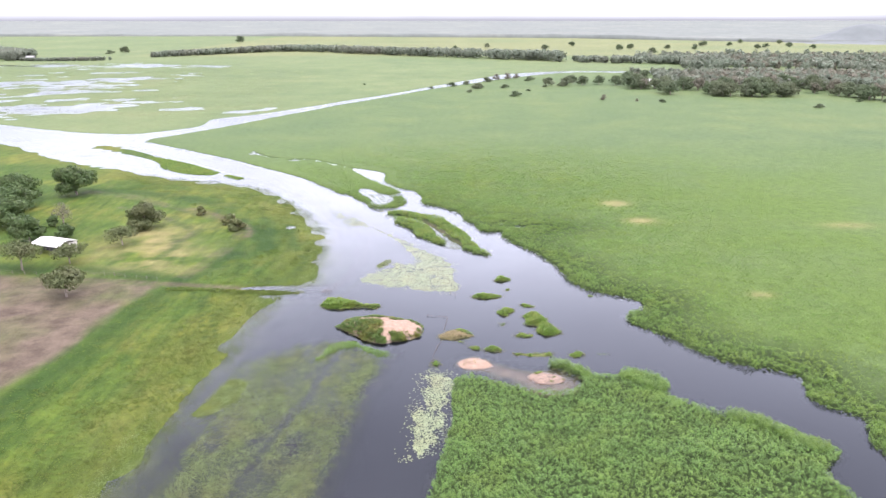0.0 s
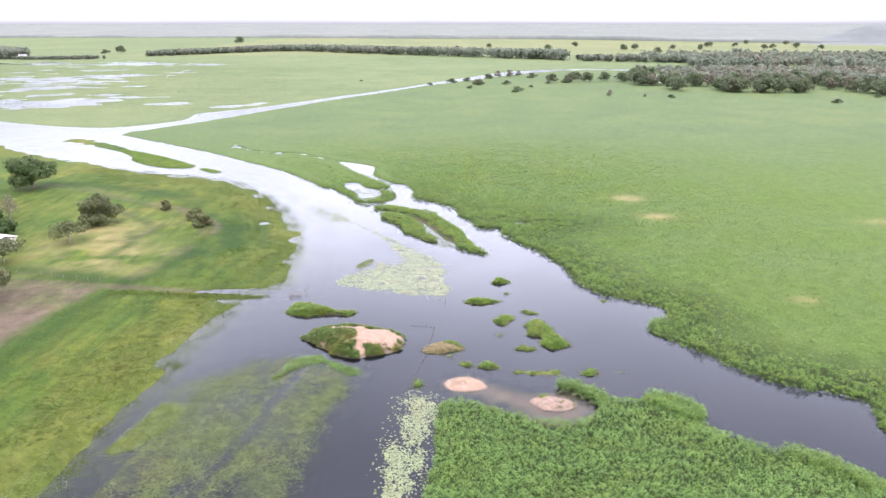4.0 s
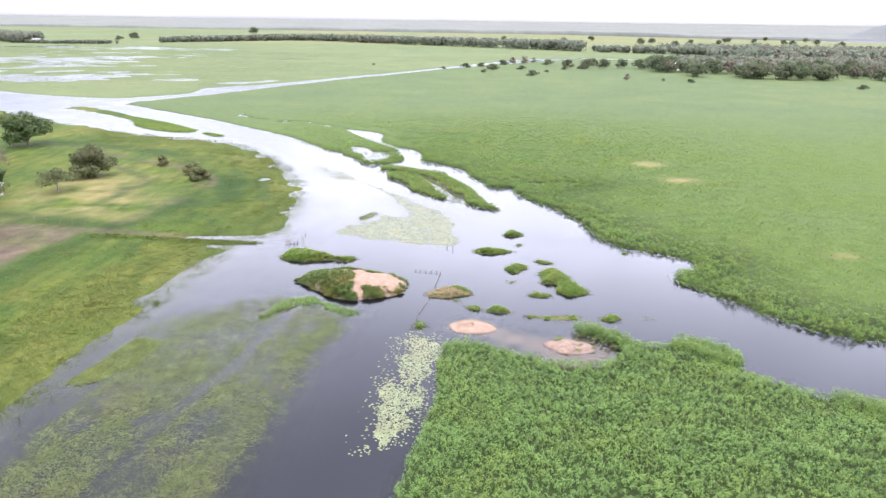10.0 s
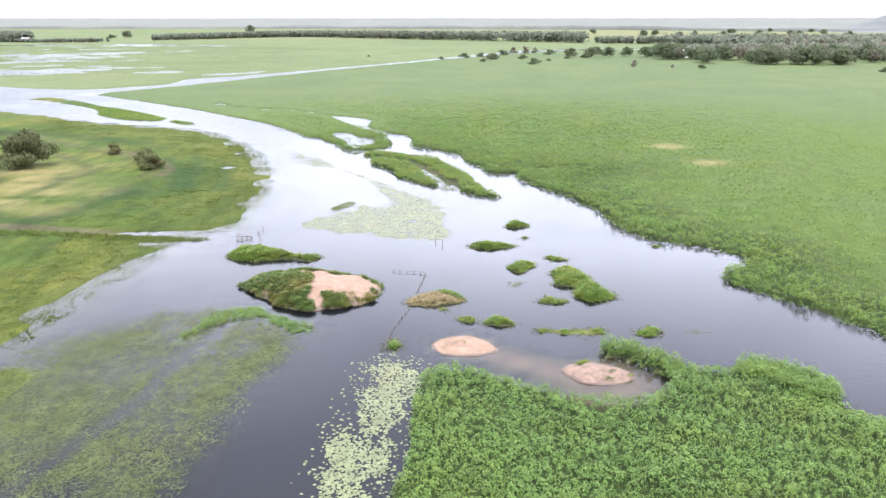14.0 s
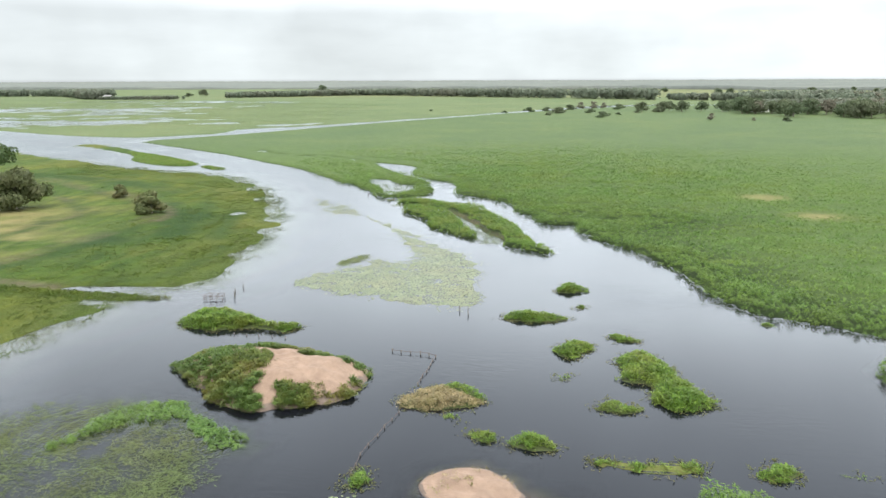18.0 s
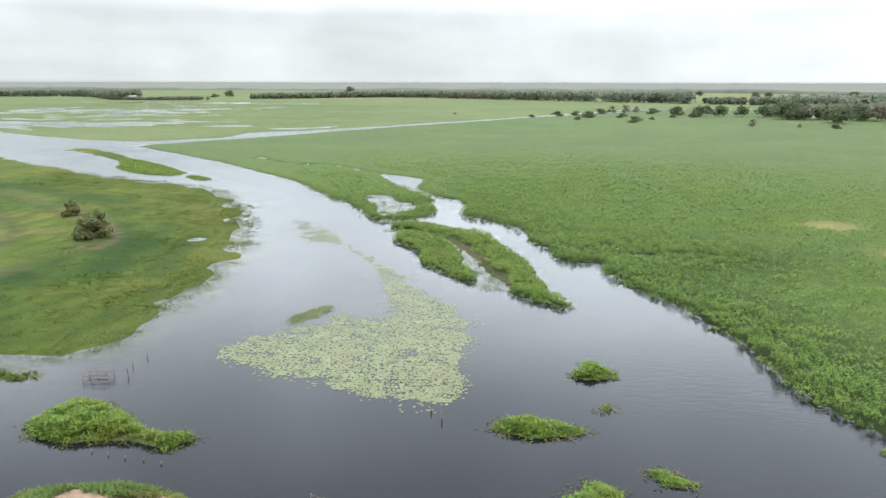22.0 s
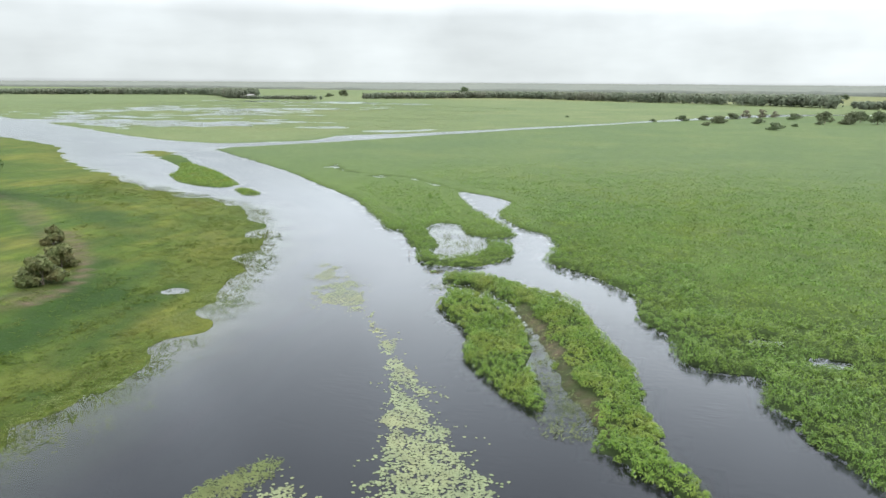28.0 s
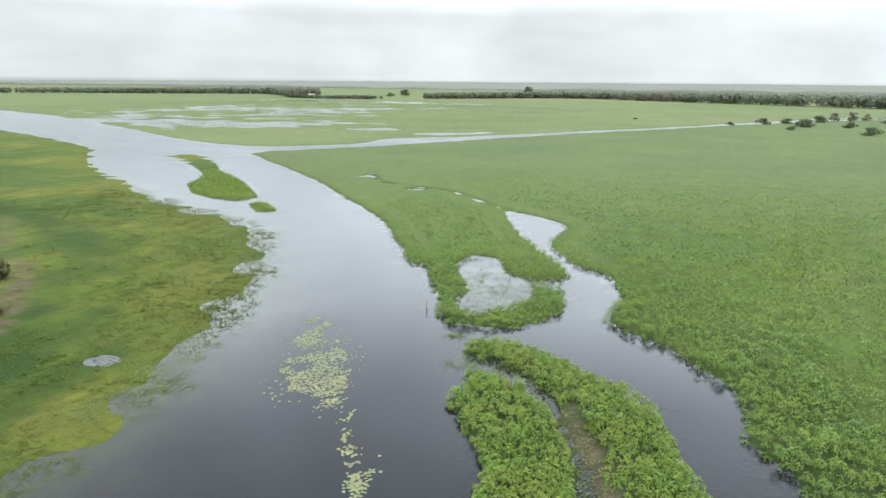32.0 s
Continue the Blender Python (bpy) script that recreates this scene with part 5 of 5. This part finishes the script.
# ---- trees ----
def tree(name, label, x, y, height, spread, mat, seed, leaves=1600, leaf=0.42, trunk_part=0.3, lobes=9, bare=0.0, group="trees on the left bank", fine=3.0):
    """A tapered trunk with limbs, and a crown of many small leaf cards in uneven lobes."""
    rng = np.random.default_rng(seed)
    root = thing(name, x, y, float(ground_height(np.array([x]), np.array([y]))[0]) - 0.1, label, "tree" if height > 2.5 else "bush", group)
    r = spread / 2
    bm = bmesh.new()
    lean = rng.normal(0, 0.05 * height, 2)
    top = height * 0.62
    tube(bm, [(0, 0, 0), (lean[0] * 0.3, lean[1] * 0.3, top * 0.4), (lean[0], lean[1], top)], [height * 0.035, height * 0.026, height * 0.01])
    part("trunk", bm, M_BARK, root)
    centres = []
    for k in range(lobes):
        a = 2 * math.pi * k / lobes + rng.uniform(-0.4, 0.4)
        d = r * (rng.uniform(0.35, 0.68) if k % 3 else rng.uniform(0.0, 0.3))
        z = height * (trunk_part + (0.86 - trunk_part) * (rng.uniform(0.22, 0.7) if trunk_part > 0.06 else rng.uniform(0.12, 0.55))) if k % 3 else height * rng.uniform(0.68, 0.8)
        centres.append((d * math.cos(a) + lean[0], d * math.sin(a) + lean[1], z, r * rng.uniform(0.42, 0.6)))
        if k % 2 == 0:
            bm = bmesh.new()
            c = centres[-1]
            z0 = height * trunk_part * rng.uniform(0.55, 0.95)
            tube(bm, [(lean[0] * 0.3, lean[1] * 0.3, z0), (c[0] * 0.5, c[1] * 0.5, (z0 + c[2]) * 0.5 + 0.2), (c[0], c[1], c[2])], [height * 0.016, height * 0.011, height * 0.004], 5)
            part("limb", bm, M_BARK, root)
    leaves, leaf = int(leaves * fine), leaf * fine ** -0.33
    per = np.maximum(12, np.array([c[3] ** 2 for c in centres]) / sum(c[3] ** 2 for c in centres) * leaves).astype(int)
    P, N = [], []
    for (cx, cy, cz, cr), n in zip(centres, per):
        v = rng.normal(size=(n, 3))
        v /= np.linalg.norm(v, axis=1)[:, None]
        rad = cr * rng.uniform(0.55, 1.06, n) ** 0.5 * (1 + 0.22 * np.sin(3 * v[:, 0] + 5 * v[:, 1] + cx))
        q = v * rad[:, None] * np.array([1, 1, 0.72 * min(1, height / spread * 1.1)])
        P.append(q + (cx, cy, cz)), N.append(v)
    P, N = np.vstack(P), np.vstack(N)
    ok = (P[:, 2] > height * trunk_part * 0.6) & (rng.random(len(P)) > bare)
    P, N = P[ok], N[ok]
    P[:, 2] *= height / P[:, 2].max()
    n = len(P)
    u = np.cross(N + rng.normal(0, 0.5, (n, 3)), rng.normal(size=(n, 3)))
    u /= np.linalg.norm(u, axis=1)[:, None] + 1e-9
    w = np.cross(N + rng.normal(0, 0.4, (n, 3)), u)
    w /= np.linalg.norm(w, axis=1)[:, None] + 1e-9
    s = (leaf * rng.uniform(0.6, 1.3, n))[:, None]
    V = np.stack([P - u * s, P + w * s * 0.55, P + u * s, P - w * s * 0.55], 1).reshape(-1, 3)
    part_mesh("crown", bulk_mesh("crown", V, np.arange(4 * n).reshape(-1, 4), mat), root)
    return root


LEFT_TREES = [
    ("broad_tree", "dense dark green round-crowned tree on grass", -121.5, 206, 9.8, 14, M_CROWN, 2600, 0.5, 0.15, 11, 0),
    ("broad_tree", "dense dark green tree in a grove", -136, 197, 9.5, 14, M_CROWN, 2400, 0.5, 0.2, 11, 0),
    ("broad_tree", "dense dark green tree in a grove", -122.5, 169.5, 8.5, 12, M_CROWN, 2000, 0.5, 0.2, 10, 0),
    ("broad_tree", "dark green tree at the edge of a grove", -129.5, 185, 8.5, 13, M_CROWN, 2200, 0.5, 0.2, 10, 0),
    ("broad_tree", "dark green tree beside a white shed", -109.5, 155.5, 7.0, 9.5, M_CROWN, 2000, 0.45, 0.2, 10, 0),
    ("small_tree", "small green tree behind a white shed", -101.2, 157.4, 4.4, 5.2, M_CROWN, 900, 0.35, 0.15, 7, 0),
    ("small_tree", "small dark bush near a grove", -110, 169, 3.4, 3.4, M_CROWN, 500, 0.35, 0.1, 6, 0),
    ("bare_tree", "thin leafless grey tree near a grove", -109, 172, 6.0, 6, M_CROWN_BARE, 500, 0.3, 0.2, 8, 0.55),
    ("grey_tree", "grey-green round tree on dry grass", -84.5, 166.5, 7.6, 9.4, M_CROWN_GREY, 2200, 0.42, 0.08, 10, 0),
    ("grey_tree", "thin flat-crowned grey tree on grass", -84, 151.5, 5.0, 7.6, M_CROWN_GREY, 700, 0.36, 0.4, 8, 0.25),
    ("pale_trunk_tree", "leaning tree with pale forked trunk on bare soil", -81, 116.5, 6.8, 8.8, M_CROWN_GREY, 1300, 0.4, 0.5, 9, 0.1),
    ("pale_trunk_tree", "thin flat-crowned tree with a pale trunk by a fence", -99.3, 133.2, 7.0, 10.5, M_CROWN_GREY, 800, 0.42, 0.5, 9, 0.3),
    ("grey_tree", "thin grey tree in front of a white shed", -90.6, 137.6, 5.2, 8, M_CROWN_GREY, 600, 0.42, 0.4, 8, 0.3),
    ("small_tree", "small dark bush on the grass by a track", -73.4, 181.2, 2.5, 3.2, M_BUSH, 700, 0.32, 0.05, 6, 0),
    ("grey_bush", "rounded olive-green bush inside a curved track", -58.6, 165.4, 3.3, 4.8, M_BUSH, 1100, 0.32, 0.05, 7, 0),
    ("grey_bush", "dark olive thin bush inside a curved track", -62.4, 171.6, 3.1, 4.4, M_BUSH, 900, 0.3, 0.05, 7, 0.15),
]
for k, (nm, lab, x, y, h, s, mt, n, lf, tp, lb, bare) in enumerate(LEFT_TREES):
    tree(nm, lab, x, y, h, s, mt, 300 + k, n, lf, tp, lb, bare)

# one tree of each kind for the distance, then copies of it
FAR_KINDS = [tree("marsh_tree", "dark green round tree at the edge of a wood", 168, 534, 9.5, 13, M_EDGE, 401, 520, 0.95, 0.12, 8, 0, "trees at the wood's edge", 1.4),
             tree("marsh_tree", "dark green spreading tree at the edge of a wood", 202, 508, 10.5, 16, M_EDGE, 402, 560, 1.0, 0.1, 9, 0, "trees at the wood's edge", 1.4),
             tree("marsh_tree", "grey-green tree at the edge of a wood", 222, 516, 9.0, 12, M_EDGE, 403, 480, 0.95, 0.1, 8, 0, "trees at the wood's edge", 1.4),
             tree("brown_tree", "thin brownish tree in a wood", 230, 560, 10, 12, M_CROWN_BARE, 404, 380, 0.95, 0.2, 8, 0.15, "trees at the wood's edge", 1.4),
             tree("far_bush", "low dark bush on the marsh", 27, 568, 4.5, 11, M_EDGE, 405, 300, 0.8, 0.02, 7, 0, "bushes on the marsh", 1.4),
             tree("far_bush", "thin brown bush on the marsh", 110, 484, 4.0, 5, M_CROWN_BARE, 406, 160, 0.6, 0.05, 6, 0.2, "bushes on the marsh", 1.4)]
FAR_SPOTS = [(4, 7, 588, 0.8), (4, 39, 632, 0.9), (4, 50, 574, 0.7), (4, 52, 511, 0.85), (4, 78, 641, 0.95), (5, 60, 657, 1.5), (5, 49, 652, 1.4), (4, 20, 538, 0.5), (4, 30, 574, 0.6),
             (4, -10, 568, 0.45), (5, 132, 477, 0.5), (4, 147, 470, 0.5), (4, 238, 438, 0.6), (4, 282, 472, 0.5), (4, 298, 468, 0.6), (4, 83, 578, 0.5), (4, -67, 603, 0.3), (5, 68, 665, 1.2),
             (0, 88, 591, 0.8), (1, 102, 592, 0.75), (0, 117, 597, 0.85), (0, 133, 606, 0.8), (1, 145, 596, 0.8), (0, 154, 566, 0.75), (1, 164, 633, 0.9), (2, 112, 618, 0.8), (0, 188, 663, 0.9),
             (4, -514, 1137, 1.3), (0, -497, 1154, 1.2), (0, -442, 1632, 1.6), (4, 99, 588, 0.8), (4, 20, 604, 0.7), (4, 66, 548, 0.4)]
rng = np.random.default_rng(77)
for k, x, y, s in FAR_SPOTS:
    copy_thing(FAR_KINDS[k], Matrix.Translation((x, y, 0.1)) @ Matrix.Rotation(rng.uniform(0, 6.28), 4, "Z") @ Matrix.Scale(s, 4))
WOOD_FRONT = [(155, 562), (168, 530), (202, 505), (247, 505), (285, 530), (300, 474), (345, 455), (400, 440)]
wf = smooth_outline(WOOD_FRONT, 8, closed=False)
for k in range(74):
    i = int(rng.integers(0, len(wf)))
    back = 70 * rng.random() ** 1.6
    q = wf[i] + np.array([rng.normal(0, 5), back])
    kind = int(rng.choice([0, 1, 2, 3], p=[0.3, 0.3, 0.25, 0.15]))
    copy_thing(FAR_KINDS[kind], Matrix.Translation((q[0], q[1], 0.1)) @ Matrix.Rotation(rng.uniform(0, 6.28), 4, "Z") @ Matrix.Scale(rng.uniform(0.75, 1.15), 4))
# scattered trees on the pale field
for x, y in ((25, 1284), (86, 1353), (301, 1235), (331, 1278), (325, 1120), (395, 1276), (510, 1422), (467, 1345), (559, 1421), (628, 1539), (551, 1273), (708, 1537), (649, 1366),
             (660, 1294), (490, 1380), (180, 1260), (250, 1400), (590, 1330), (430, 1240)):
    copy_thing(FAR_KINDS[int(rng.integers(0, 3))], Matrix.Translation((x, y, 0.3)) @ Matrix.Rotation(rng.uniform(0, 6.28), 4, "Z") @ Matrix.Scale(rng.uniform(0.7, 1.1), 4))


# ---- far woods (uncountable) ----
def woods(name, label, spots, height, seed, cards=34, card=2.0, mat=M_FAR):
    """Many far trees in one mesh: a crown of leaf cards on each spot."""
    rng = np.random.default_rng(seed)
    spots = np.asarray(spots, float)
    n = len(spots)
    h = height * rng.uniform(0.7, 1.2, n)
    v = rng.normal(size=(n, cards, 3))
    v /= np.linalg.norm(v, axis=2)[:, :, None]
    q = v * rng.uniform(0.5, 1, (n, cards, 1)) * (np.stack([h * 0.42, h * 0.42, h * 0.48], 1))[:, None, :]
    P = q + np.stack([spots[:, 0], spots[:, 1], h * 0.52], 1)[:, None, :]
    P, N = P.reshape(-1, 3), v.reshape(-1, 3)
    m = len(P)
    u = np.cross(N + rng.normal(0, 0.4, (m, 3)), rng.normal(size=(m, 3)))
    u /= np.linalg.norm(u, axis=1)[:, None] + 1e-9
    w = np.cross(N, u)
    s = (card * rng.uniform(0.6, 1.3, m))[:, None]
    V = np.stack([P - u * s, P + w * s * 0.7, P + u * s, P - w * s * 0.7], 1).reshape(-1, 3)
    return tagged(new(name, bulk_mesh(name, V, np.arange(4 * m).reshape(-1, 4), mat)), label, "trees", kind="stuff")


def belt(seed, line, depth, per_m):
    rng = np.random.default_rng(seed)
    p = smooth_outline(line, 6, closed=False)
    n = int(np.hypot(*np.diff(p, axis=0).T).sum() * per_m)
    i = rng.uniform(0, len(p) - 1.01, n)
    k = i.astype(int)
    q = p[k] + (p[k + 1] - p[k]) * (i - k)[:, None]
    return q + np.column_stack([rng.normal(0, 2, n), rng.uniform(0, depth, n)])


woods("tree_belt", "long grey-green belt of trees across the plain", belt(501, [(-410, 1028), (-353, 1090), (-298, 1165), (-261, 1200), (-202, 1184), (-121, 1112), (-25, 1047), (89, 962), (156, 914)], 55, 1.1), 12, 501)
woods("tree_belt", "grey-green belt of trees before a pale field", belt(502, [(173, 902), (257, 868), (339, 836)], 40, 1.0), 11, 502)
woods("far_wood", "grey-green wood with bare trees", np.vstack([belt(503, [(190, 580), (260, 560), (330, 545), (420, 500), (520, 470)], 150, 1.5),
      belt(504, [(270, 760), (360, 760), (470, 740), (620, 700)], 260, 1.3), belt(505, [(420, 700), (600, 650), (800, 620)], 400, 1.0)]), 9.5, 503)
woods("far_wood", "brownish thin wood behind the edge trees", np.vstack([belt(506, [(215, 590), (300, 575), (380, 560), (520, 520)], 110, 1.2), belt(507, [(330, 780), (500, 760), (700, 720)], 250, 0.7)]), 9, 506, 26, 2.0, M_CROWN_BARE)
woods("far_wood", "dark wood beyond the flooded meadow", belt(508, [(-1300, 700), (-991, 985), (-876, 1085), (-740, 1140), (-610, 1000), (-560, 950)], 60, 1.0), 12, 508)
woods("far_hedge", "row of low trees and bushes by far houses", belt(509, [(-585, 992), (-542, 950), (-509, 948), (-470, 950), (-440, 960)], 8, 1.0), 5, 509, 20, 1.4)

fx, fy = np.meshgrid(np.linspace(-4200, 4200, 240), np.concatenate([[1700, 1701], np.linspace(1760, 4950, 110)]))
front = np.interp(fx, [-4200, -1300, -465, 330, 827, 1400, 4200], [1900, 2150, 2150, 1950, 1560, 1300, 900])
fy = front + (fy - 1700) / 3250 * (4950 - front)
fz = 7.5 + 18 * ((fy - front) / (4950 - front)) ** 1.5 + 3.5 * fractal(fx, fy, 60, 91) + 2.0 * fractal(fx, fy, 400, 92)
fz[0] = 0.0
ji = (np.arange(fx.shape[0] - 1)[:, None] * fx.shape[1] + np.arange(fx.shape[1] - 1)[None, :]).ravel()
m_far, fn, fl, fb = material("hazed_forest_canopy")
fp = position_node(fn, fl)
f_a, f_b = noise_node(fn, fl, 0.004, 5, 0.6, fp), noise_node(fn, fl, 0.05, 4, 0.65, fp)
# canopy greys stand in for the haze over distant forest
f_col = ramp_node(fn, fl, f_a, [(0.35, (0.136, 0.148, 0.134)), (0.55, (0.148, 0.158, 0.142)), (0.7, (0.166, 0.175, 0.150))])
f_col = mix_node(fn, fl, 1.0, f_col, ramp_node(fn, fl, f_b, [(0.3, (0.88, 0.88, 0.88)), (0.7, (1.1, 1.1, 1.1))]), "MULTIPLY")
fl.new(f_col, fb.inputs["Base Color"])
fb.inputs["Roughness"].default_value = 0.95
fb.inputs["Specular IOR Level"].default_value = 0.0
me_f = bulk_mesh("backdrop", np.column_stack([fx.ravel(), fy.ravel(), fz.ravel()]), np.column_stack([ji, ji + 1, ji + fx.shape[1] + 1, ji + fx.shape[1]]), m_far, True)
tagged(new("backdrop", me_f), "forest tinted with grey haze, reaching to the horizon", "forest", kind="structure")

hx, hy = np.meshgrid(np.linspace(-170, 170, 50), np.linspace(-150, 150, 40))
hr = np.hypot(hx / 120, hy / 110)
hz = 31 * np.exp(-(hr * 1.5) ** 2) + 14 * np.exp(-(((hx - 70) / 80) ** 2 + (hy / 80) ** 2)) + 2.5 * fractal(hx, hy, 25, 95) - 4
hi = (np.arange(39)[:, None] * 50 + np.arange(49)[None, :]).ravel()
m_hill = plain_material("hill_forest", (0.105, 0.115, 0.11), (0.08, 0.09, 0.085), 0.03, 0.95, 0.3)
hill = new("hill", bulk_mesh("hill", np.column_stack([hx.ravel() + 921, hy.ravel() + 1620, hz.ravel() + 4]), np.column_stack([hi, hi + 1, hi + 51, hi + 50]), m_hill, True))
tagged(hill, "low wooded hill on the horizon", "hill", kind="structure")


# ---- shed, fences, frame, far houses ----
def shed(x, y, turn):
    root = thing("shed", x, y, 0.55, "open-sided shed with a white sheet-metal roof", "shed")
    root.rotation_euler = (0, 0, turn)
    L, W, H = 8.8, 5.8, 2.5
    for s in (-1, 1):
        bm = bmesh.new()
        a = [bm.verts.new(v) for v in ((-L / 2, 0, H + 0.9), (L / 2, 0, H + 0.9), (L / 2, s * (W / 2 + 0.4), H), (-L / 2, s * (W / 2 + 0.4), H))]
        bm.faces.new(a)
        bmesh.ops.solidify(bm, geom=bm.faces[:], thickness=0.07)
        roof = part("roof_slope", bm, M_ROOF, root, "white sheet-metal roof slope")
        for k in range(9):
            bm = bmesh.new()
            rx = -L / 2 + 0.25 + k * (L - 0.5) / 8
            tube(bm, [(rx, s * 0.05, H + 0.94), (rx, s * (W / 2 + 0.4), H + 0.06)], [0.035, 0.035], 4)
            part("roof_rib", bm, M_ROOF, roof)
    bm = bmesh.new()
    box(bm, (-L / 2 + 0.2, W / 2 - 0.12, 0), (L / 2 - 0.2, W / 2, H - 0.1))
    part("back_wall", bm, M_WALL, root)
    bm = bmesh.new()
    box(bm, (L / 2 - 0.3, -W / 2, 0), (L / 2 - 0.18, W / 2 - 0.13, H))
    part("end_wall", bm, M_WALL, root)
    for px in (-L / 2 + 0.2, -L / 6, L / 6):
        bm = bmesh.new()
        tube(bm, [(px, -W / 2, -0.1), (px, -W / 2, H + 0.1)], [0.07, 0.06], 6)
        part("post", bm, M_POST, root)
    bm = bmesh.new()
    box(bm, (-L / 2 + 0.6, -0.2, 0), (L / 2 - 1.4, W / 2 - 0.5, 1.5))
    bmesh.ops.bevel(bm, geom=bm.edges[:], offset=0.12, segments=1)
    part("stored_goods", bm, M_DARK, root, "dark heap of stored goods under the roof")


shed(-98.6, 147.0, radians(-20))


def fence(label, posts, height, wires, seed, spots_z=None, group=""):
    rng = np.random.default_rng(seed)
    c = np.mean(posts, 0)
    root = thing("fence", c[0], c[1], 0, label, "fence", group)
    tops = []
    for x, y in posts:
        z0 = float(ground_height(np.array([x]), np.array([y]))[0]) - 0.2
        h = height * rng.uniform(0.75, 1.2)
        lx, ly = rng.normal(0, 0.06, 2)
        bm = bmesh.new()
        tube(bm, [(x - c[0], y - c[1], z0), (x - c[0] + lx, y - c[1] + ly, max(z0, 0) + h)], [0.05, 0.04], 6)
        part("post", bm, M_POST, root)
        tops.append((x - c[0] + lx * 0.8, y - c[1] + ly * 0.8, max(z0, 0) + h * 0.85))
    for w in range(wires):
        for a, b in zip(tops, tops[1:]):
            bm = bmesh.new()
            dz = -w * height * 0.32
            mid = [(p + q) / 2 for p, q in zip(a, b)]
            tube(bm, [(a[0], a[1], a[2] + dz), (mid[0], mid[1], mid[2] + dz - 0.06), (b[0], b[1], b[2] + dz)], [0.016] * 3, 4)
            part("wire", bm, M_RUST, root)


def along(pts, n):
    p = np.array(pts, float)
    s = np.concatenate([[0], np.cumsum(np.hypot(*np.diff(p, axis=0).T))])
    t = np.linspace(0, s[-1], n)
    return list(zip(np.interp(t, s, p[:, 0]), np.interp(t, s, p[:, 1])))


fence("old leaning fence posts standing in the water", along([(-6.3, 107.5), (-2.4, 106.7), (-2.7, 103.6), (-3.1, 100.8)], 13), 0.24, 1, 601, group="old fences in the river")
fence("half-drowned fence posts beyond a dead reed islet", along([(-3.7, 96.0), (-4.3, 93.6), (-5, 90.6), (-5.2, 87.6)], 8), 0.22, 1, 602, group="old fences in the river")
fence("row of short posts in open water", along([(-21.5, 110.3), (-16.5, 109.6)], 5), 0.22, 0, 603, group="old fences in the river")
fence("single posts in the river past a rusty frame", [(-26.5, 125.1), (-26.7, 123.3), (-26.0, 121.6)], 0.6, 0, 604, group="old fences in the river")
fence("two thin stakes by the lily pads", [(-1.5, 119.4), (-0.6, 118.2)], 0.7, 0, 605, group="old fences in the river")
fence("wire fence between bare soil and the shed's yard", along([(-118, 133.5), (-94, 129.6)], 9), 1.3, 3, 606)
fence("weathered field fence posts across the dry grass", along([(-84, 130.6), (-66, 126.4)], 8), 1.1, 2, 607)
fence("two dark poles standing in mid-river", [(-27.0, 193.5), (-30.5, 205.0)], 0.9, 0, 608, group="old fences in the river")
fence("small dark stake among the flooded grass", [(-41.5, 64.0), (-40.6, 68.0)], 0.9, 0, 609)


def cage(x, y, turn):
    root = thing("rusty_frame", x, y, 0, "rusty welded steel frame standing in the water", "metal frame")
    root.rotation_euler, root.scale = (0, 0, turn), (0.75, 0.75, 0.55)
    for px in (-1.3, -0.45, 0.45, 1.3):
        for py in (-0.7, 0.7):
            bm = bmesh.new()
            tube(bm, [(px, py, -0.6), (px, py, 0.95)], [0.03, 0.03], 6)
            part("upright", bm, M_RUST, root)
    for z in (0.3, 0.92):
        for py in (-0.7, 0.7):
            bm = bmesh.new()
            tube(bm, [(-1.35, py, z), (1.35, py, z)], [0.035, 0.035], 6)
            part("long_rail", bm, M_RUST, root)
        for px in (-1.3, -0.45, 0.45, 1.3):
            bm = bmesh.new()
            tube(bm, [(px, -0.72, z), (px, 0.72, z)], [0.03, 0.03], 6)
            part("cross_rail", bm, M_RUST, root)


cage(-27.9, 120.6, radians(10))


def far_house(x, y, w, d, h, turn, label, skin=M_FARWALL):
    root = thing("far_house", x, y, 0.3, label, "house", "houses far off")
    root.rotation_euler = (0, 0, turn)
    bm = bmesh.new()
    box(bm, (-w / 2, -d / 2, 0), (w / 2, d / 2, h))
    part("wall", bm, skin, root)
    bm = bmesh.new()
    a = [(-w / 2 - 0.5, -d / 2 - 0.5, h), (w / 2 + 0.5, -d / 2 - 0.5, h), (w / 2 + 0.5, d / 2 + 0.5, h), (-w / 2 - 0.5, d / 2 + 0.5, h), (-w / 2 - 0.5, 0, h + d * 0.3), (w / 2 + 0.5, 0, h + d * 0.3)]
    v = [bm.verts.new(p) for p in a]
    for f in ((0, 1, 5, 4), (2, 3, 4, 5), (0, 4, 3), (1, 2, 5), (0, 3, 2, 1)):
        bm.faces.new([v[i] for i in f])
    part("roof", bm, skin, root, "pale sheet-metal roof")
    for k in range(3):
        bm = bmesh.new()
        px = -w / 2 + (k + 0.5) * w / 3
        box(bm, (px - 0.7, -d / 2 - 0.06, 0.9), (px + 0.7, -d / 2 - 0.003, 2.1))
        part("window", bm, M_DARK, root)


far_house(-572, 985, 16, 9, 4.5, 0.3, "pale farmhouse with a light roof beyond the flooded meadow")
far_house(-548, 972, 9, 7, 3.5, 0.2, "small pale outbuilding beside a far farmhouse")
far_house(169, 590, 11, 7, 3.6, 0.1, "small white house at the edge of a wood", M_ROOF)
far_house(-595, 1005, 12, 8, 4.5, -0.2, "white farm building among dark trees")
